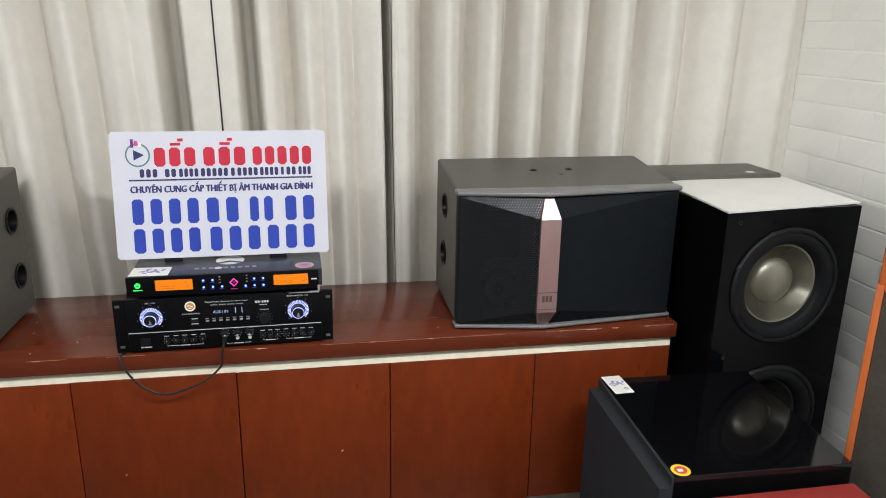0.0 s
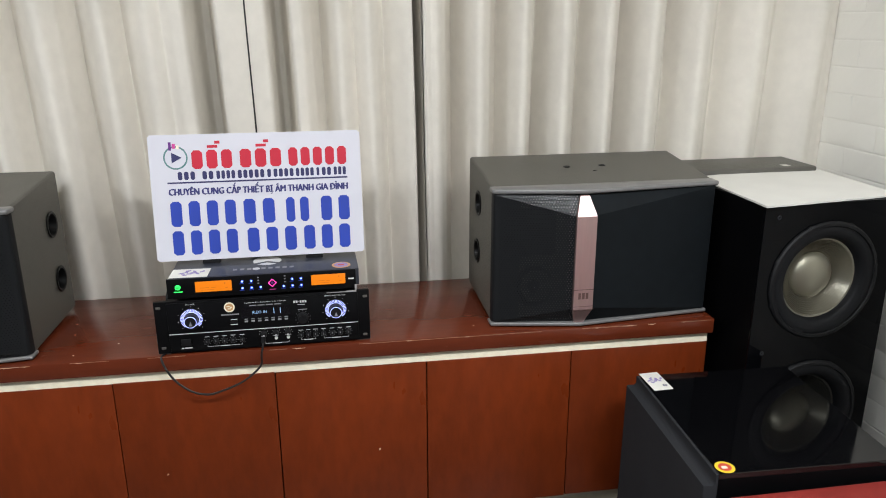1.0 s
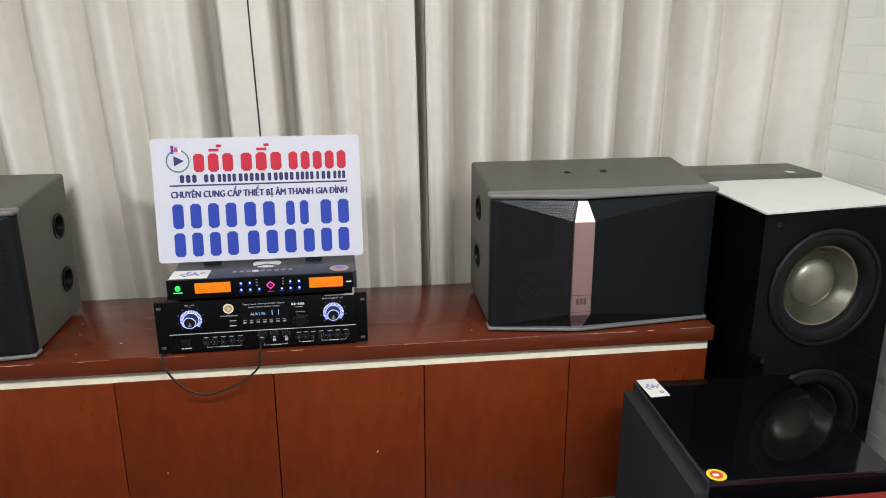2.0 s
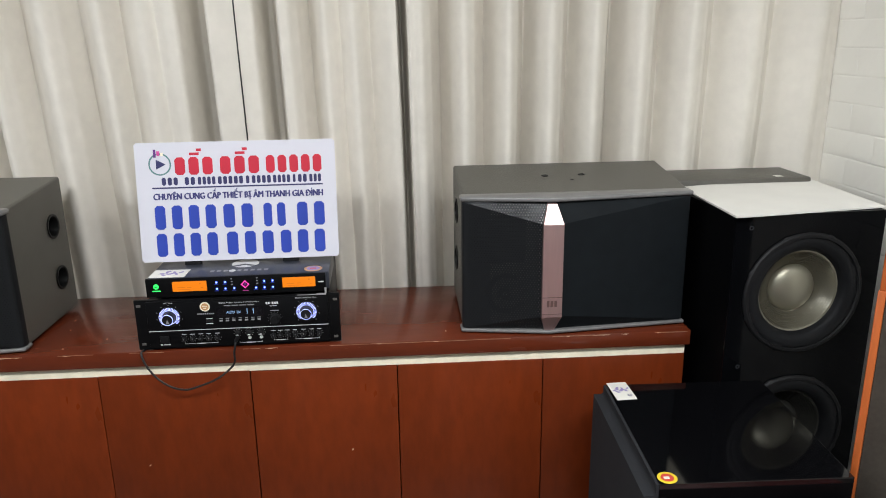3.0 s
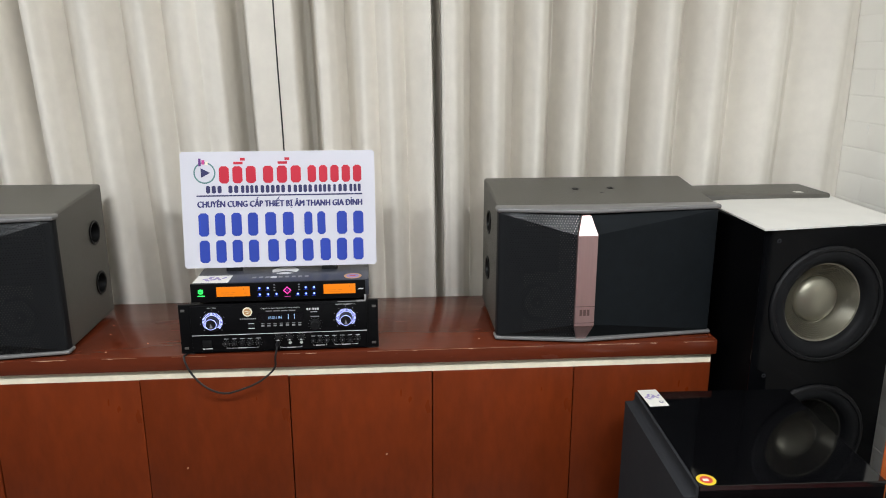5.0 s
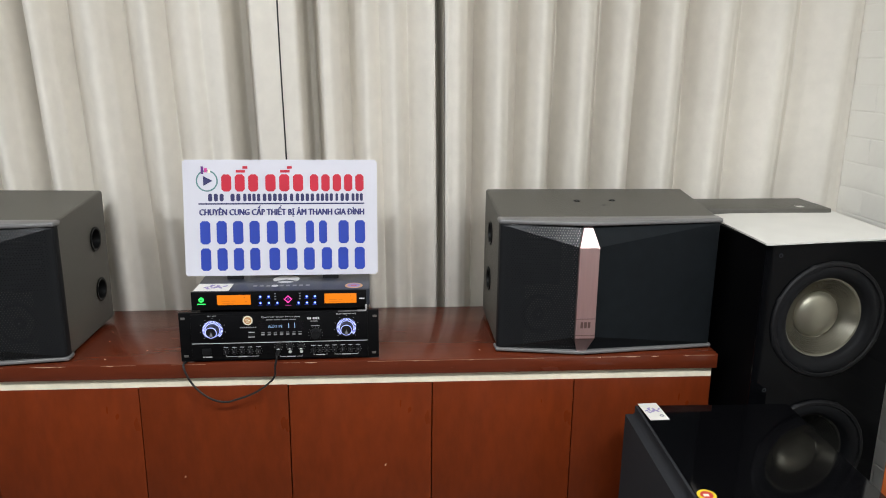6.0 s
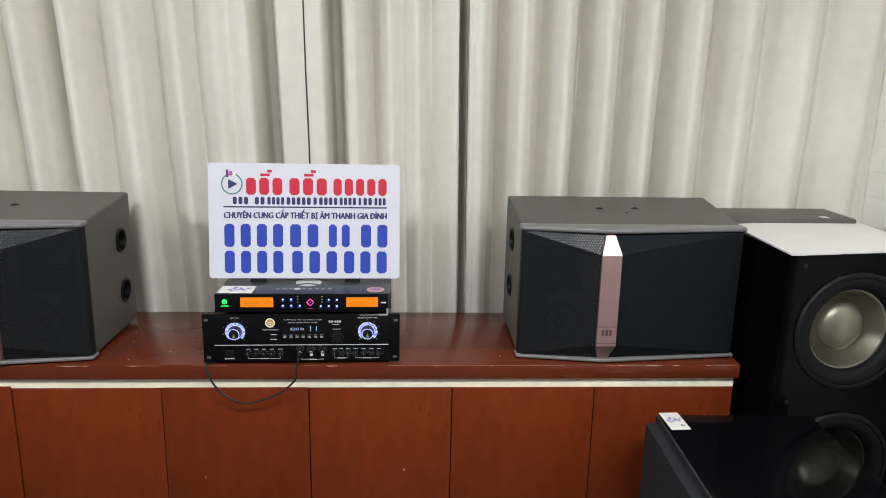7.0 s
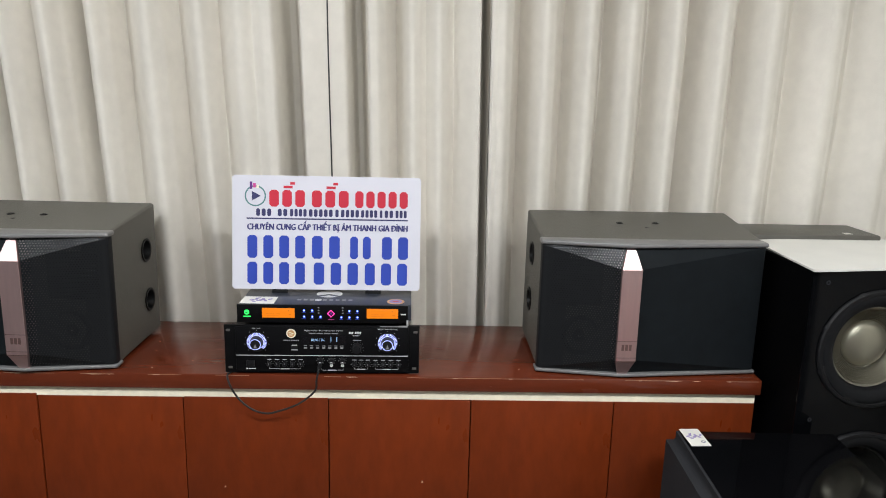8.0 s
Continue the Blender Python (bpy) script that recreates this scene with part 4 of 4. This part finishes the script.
for shift in (-0.0011, 0.0, 0.0011):
    lettering("CHUYÊN CUNG CẤP THIẾT BỊ ÂM THANH GIA ĐÌNH".replace("Đ", "D"), x1 - x0 - 0.0018, z1 - z0 + 0.002, at((x0 + x1) / 2 + shift, -0.0005 - shift * 0.1, (z0 + z1) / 2 + shift * 0.4), M_SIGNVIOLET, "printed_line", board, 0.0)
part("letter_stroke", plates([srect(0.842, 0.856, 0.443, 0.452)], 0.0, 0.0006), M_SIGNVIOLET, board, "", None)
blocks("number_bar", ((0.080, 0.385, 4), (0.422, 0.570, 2), (0.625, 0.735, 2), (0.795, 0.935, 2)), 0.525, 0.725, M_SIGNBLUE, "plain royal blue bar", 0.62)
blocks("number_bar", ((0.080, 0.385, 4), (0.432, 0.668, 3), (0.705, 0.932, 3)), 0.760, 0.955, M_SIGNBLUE, "plain royal blue bar", 0.62)
cx, cz = -SW / 2 + SW * 0.122, SH * (1 - 0.18)
part("emblem_ring", lathe([(0.027, 0.0), (0.027, 0.0006), (0.0235, 0.0006), (0.0235, 0.0)], 36, None, at(cx, 0, cz)), M_TEAL, board, "teal ring", None)
part("emblem_arrow", solid([(cx - 0.009, 0, cz - 0.012), (cx + 0.014, 0, cz), (cx - 0.009, 0, cz + 0.012)], (0, -0.0006, 0)), M_SIGNNAVY, board, "", None)
part("emblem_bar", plates([(cx - 0.014, cx - 0.008, cz + 0.017, cz + 0.036)], 0.0, 0.0008), M_PURPLE, board, "", None)
part("emblem_bar", plates([(cx - 0.006, cx + 0.001, cz + 0.021, cz + 0.032)], 0.0, 0.0008), M_PINK, board, "", None)
part("emblem_bar", plates([(cx + 0.003, cx + 0.009, cz + 0.020, cz + 0.028)], 0.0, 0.0008), M_CREAM, board, "", None)


# ---- black tower subwoofer ----
tower = thing("tower_subwoofer", pose(1.1813, 1.578, 0, 0, 0, 2.6), "glossy black tower subwoofer with silver woofers beside the cabinet", "subwoofer")
TW, TD, TH = 0.1887, 0.300, 0.8711
tower_body = even(part("body", box(-TW, TW, 0.006, TD, 0.02, TH, 0.0015), M_SATIN, tower, "satin black cabinet"))
tower_front = even(part("front_panel", box(-TW, TW, 0, 0.0058, 0.02, TH, 0.0012), M_PIANO, tower, "black lacquered front panel"))
for z in (0.674, 0.308):
    cut(tower_body, lathe([(0.0, 0.02), (0.1420, 0.02), (0.1420, -0.07), (0.0, -0.07)], 64, None, at(-0.004, 0, z)))
    cut(tower_front, lathe([(0.0, 0.02), (0.1420, 0.02), (0.1420, -0.07), (0.0, -0.07)], 64, None, at(-0.004, 0, z)))
for x in (-0.15, 0.15):
    for y in (0.05, 0.28):
        part("foot", lathe([(0.02, 0.0), (0.02, 0.02), (0.0, 0.02)], 16, None, at(x, y, 0, -90)), M_RUBBER, tower)


def woofer(parent, x, z, cone_mat, cap_mat):
    """A twelve-inch driver: scalloped frame, soft surround, ridged silver cone and dust cap."""
    m = at(x, 0, z) @ Matrix.Diagonal((1.076, 1, 1.076, 1))
    bm2 = lathe([(0.1405, 0.0), (0.1405, 0.005), (0.137, 0.009), (0.131, 0.0095), (0.129, 0.006)], 64, None, m)
    for k in range(8):
        a = 2 * math.pi * (k + 0.5) / 8
        lathe([(0.016, 0.0), (0.016, 0.004), (0.013, 0.0065), (0.0, 0.0065)], 14, bm2, at(x + 0.1377 * math.cos(a), 0, z + 0.1377 * math.sin(a)))
    drv = part("woofer", bm2, M_RUBBER, parent, "round woofer with a black frame")
    roll = [(0.131, 0.006)] + [(0.1145 + 0.0165 * math.cos(t), 0.002 + 0.011 * math.sin(t) - 0.014 * t / math.pi) for t in [math.pi * i / 10 for i in range(11)]] + [(0.0955, -0.017)]
    part("surround", lathe(roll, 64, None, m), M_SURROUND, drv, "black foam surround")
    cone = [(0.0965, -0.016), (0.0925, -0.017)]
    for i in range(8):
        r = 0.0915 - i * 0.0042
        d = -0.0175 - i * 0.0038
        cone += [(r, d), (r - 0.0012, d + 0.0022), (r - 0.0030, d - 0.0020)]
    cone += [(0.052, -0.051)]
    part("cone", lathe(cone, 64, None, m), cone_mat, drv, "ridged round cone", 25)
    cap = [(0.0555 * math.cos(t), -0.049 + 0.028 * math.sin(t)) for t in [math.pi / 2 * i / 10 for i in range(11)]]
    part("dust_cap", lathe(cap[:-1] + [(0.0, -0.021)], 48, None, m), cap_mat, drv, "domed dust cap")
    for k in range(8):
        a = 2 * math.pi * (k + 0.5) / 8
        part("screw", lathe([(0.0042, 0.006), (0.004, 0.0085), (0.0, 0.009)], 10, None, at(x + 0.1433 * math.cos(a), 0, z + 0.1433 * math.sin(a))), M_PORT, drv)


woofer(tower, -0.004, 0.674, M_CONE, M_CAP)
# The lower woofer is silver as well; its cone and cap are coloured as shaded.
woofer(tower, -0.004, 0.308, M_SHADEDCONE, M_SHADEDCONE)
for x, z in ((-0.150, 0.8425), (-0.150, 0.493)):
    part("grille_peg", lathe([(0.0055, 0.0), (0.0055, 0.001), (0.003, 0.001), (0.003, -0.004), (0.0, -0.004)], 16, None, at(x, -0.0002, z)), M_GRILLE_SUB, tower, "small grille peg hole")
bm = bmesh.new()
N = 20
outline = lambda u, v: (0.983 + (0.394 + 0.02 * v) * u + 0.012 * v * (1 - u), 1.552 + 0.051 * u + (0.352 + 0.03 * u) * v)
rows = []
for j in range(N + 1):
    row = []
    for i in range(N + 1):
        u, v = i / N, j / N
        x, y = outline(u, v)
        row.append(bm.verts.new((x, y + 0.002 * noise.noise((u * 9, v * 9, 1.0)), TH + 0.0045 + 0.0006 * (1 + noise.noise((u * 2.5, v * 2.5, 7.0))))))
    rows.append(row)
for a, c in zip(rows, rows[1:]):
    for i in range(N):
        bm.faces.new((a[i], a[i + 1], c[i + 1], c[i]))
bmesh.ops.recalc_face_normals(bm, faces=bm.faces)
bmesh.ops.solidify(bm, geom=bm.faces[:], thickness=0.004)
solo("foam_sheet", bm, M_FOAMSHEET, "white packing foam sheet lying on the tower subwoofer", "foam sheet", "", None, "", 60)

# ---- grey box behind the tower ----
rear = thing("stored_loudspeaker", pose(1.235, 2.005, 0), "dark grey loudspeaker box standing in the corner", "loudspeaker")
part("shell", box(-0.262, 0.142, -0.085, 0.085, 0.0, 0.889, 0.006), M_SHELL, rear, "dark grey textured cabinet")
part("label_tab", box(0.048, 0.070, -0.066, -0.045, 0.889, 0.8894), M_CARD, rear, "small white paper tab", None)

# ---- low black subwoofer ----
low = thing("low_subwoofer", pose(0.875, 1.3515, -0.004, 1.2, 0, -2.6), "glossy black subwoofer box with a charcoal cloth grille", "subwoofer")
LH = 0.475
even(part("body", box(-0.187, 0.187, -0.203, 0.196, 0.02, LH - 0.0122, 0.002, 2), M_SATIN, low, "satin black cabinet"))
even(part("top_panel", box(-0.187, 0.187, -0.203, 0.196, LH - 0.012, LH, 0.0015, 2), M_GLOSSTOP, low, "black lacquered top panel"))
bm = box(-0.216, -0.1872, -0.2035, 0.1965, 0.022, LH - 0.0006)
bmesh.ops.bevel(bm, geom=[e for e in bm.edges if all(v.co.x < -0.21 and v.co.z > 0.3 for v in e.verts)], offset=0.023, segments=7, affect="EDGES")
bmesh.ops.bevel(bm, geom=[e for e in bm.edges if e.is_manifold and e.calc_face_angle() > 1.2 and min(v.co.z for v in e.verts) < 0.3], offset=0.0012, segments=2, affect="EDGES")
part("grille", bm, M_GRILLE_SUB, low, "charcoal cloth grille on the side", 70)
for x in (-0.15, 0.15):
    for y in (-0.16, 0.16):
        part("foot", lathe([(0.02, 0.0), (0.02, 0.02), (0.0, 0.02)], 16, None, at(x, y, 0, -90)), M_RUBBER, low)
card = solo("label_card", box(-0.0235, 0.0235, -0.042, 0.042, 0, 0.0006), M_CARD, "white card with a lilac print on the black subwoofer", "card", "", low.matrix_basis @ pose(-0.159, 0.163, LH + 0.0002, 0, 0, 3.5))
blossom(card, -0.002, 0.006, 0.019)
part("card_mark", lathe([(0.005, 0.0), (0.005, 0.001), (0.003, 0.001)], 14, None, at(0.012, -0.022, 0, -90)), M_SIGNNAVY, card, "", None)
seal = solo("round_sticker", lathe([(0.019, 0.0), (0.019, 0.0006), (0.0, 0.0006)], 28, None, at(0, 0, 0, -90)), M_YELLOW, "round yellow and red sticker on the black subwoofer", "sticker", "", low.matrix_basis @ pose(-0.166, -0.183, LH + 0.0002), "round stickers")
part("sticker_print", lathe([(0.0125, 0.0), (0.0125, 0.0009), (0.0, 0.0009)], 24, None, at(0, 0, 0, -90)), M_STICKRED, seal, "", None)
part("sticker_mark", box(-0.007, 0.004, -0.005, 0.003, 0.0009, 0.0012), M_CARD, seal, "", None)

# ---- red bench in front of it ----
bench = thing("red_stool", pose(0.865, 0.94, 0, 0, 0, -1.0), "red painted wooden stool close before the black subwoofer", "stool")
part("seat", box(-0.185, 0.185, -0.185, 0.185, 0.398, 0.430, 0.006, 3), M_RED, bench, "red painted seat")
part("apron", box(-0.165, 0.165, -0.165, 0.165, 0.34, 0.398), M_RED, bench)
for x in (-0.15, 0.15):
    for y in (-0.15, 0.15):
        part("leg", box(x - 0.018, x + 0.018, y - 0.018, y + 0.018, 0.0, 0.398, 0.003), M_RED, bench)


# ---- orange loudspeakers by the wall ----
def wood_speaker(m, height, label):
    sp = thing("wooden_loudspeaker", m, label, "loudspeaker", "wooden loudspeakers by the wall")
    wide, fr = 0.225, 0.014
    part("cabinet", box(0, wide, 0.004, 0.040, 0, height, 0.003), M_ORANGE, sp, "orange stained wooden cabinet")
    part("back_box", box(0.006, wide - 0.006, 0.040, 0.115, 0.004, height - 0.004, 0.002), M_RUBBER, sp, "black rear of the cabinet")
    bm2 = box(0, fr, -0.008, 0.004, 0, height, 0.002)
    for q in ((wide - fr, wide, -0.008, 0.004, 0, height), (fr, wide - fr, -0.008, 0.004, 0, fr), (fr, wide - fr, -0.008, 0.004, height - fr, height)):
        box(*q, 0.002, 2, bm2)
    part("rim", bm2, M_ORANGE, sp, "orange wooden rim")
    part("grille", box(fr, wide - fr, -0.004, 0.004, fr, height - fr, 0.002), M_BROWNCLOTH, sp, "dark brown grille cloth")
    return sp


wood_speaker(pose(1.092, 1.199, 0, 0, 0, -45), 0.817, "orange wooden loudspeaker with brown cloth on the floor")
wood_speaker(pose(1.095, 1.199, 0.8172, 0, 0, -45), 0.34, "orange wooden loudspeaker with brown cloth stacked on another")

# ---- foam bricks of the east wall ----
PITCH, LONG, JOINT = 0.0775, 0.232, 0.0003
shapes = []
for n in range(4):
    bm = bmesh.new()
    random.seed(40 + n)
    hy, hz, d = LONG / 2 - JOINT / 2, PITCH / 2 - JOINT / 2, 0.0022
    ys, zs = (-hy, -hy + 0.003, -0.05, 0.03, hy - 0.003, hy), (-hz, -hz + 0.004, 0.002, hz - 0.004, hz)
    grid = []
    for j, z in enumerate(zs):
        row = []
        for i, y in enumerate(ys):
            rim = i in (0, 5) or j in (0, 4)
            row.append(bm.verts.new((-0.0013 if rim else -d + random.uniform(-0.0004, 0.0004), y + (0 if rim else random.uniform(-0.006, 0.006)), z)))
        grid.append(row)
    for a, c in zip(grid, grid[1:]):
        for i in range(5):
            bm.faces.new((a[i], a[i + 1], c[i + 1], c[i]))
    border = grid[0] + [r[-1] for r in grid[1:]] + grid[-1][-2::-1] + [r[0] for r in grid[-2:0:-1]]
    foot = [bm.verts.new((0, v.co.y, v.co.z)) for v in border]
    for i in range(len(border)):
        j = (i + 1) % len(border)
        bm.faces.new((border[i], border[j], foot[j], foot[i]))
    shapes.append(mesh_of(bm, "brick", M_BRICK, 9))
random.seed(7)
for r in range(21):
    z = 0.923 + PITCH * (r - 11.5)
    for k in range(7):
        y = 0.62 + LONG * (k + 0.5 * (r % 2))
        if y + LONG / 2 > 2.255 or z < 0.04:
            continue
        ob = new("brick", shapes[random.randrange(4)])
        ob.parent = wall_east
        ob.matrix_basis = pose(X1, y, z, 180 * random.randrange(2), 0, 0)
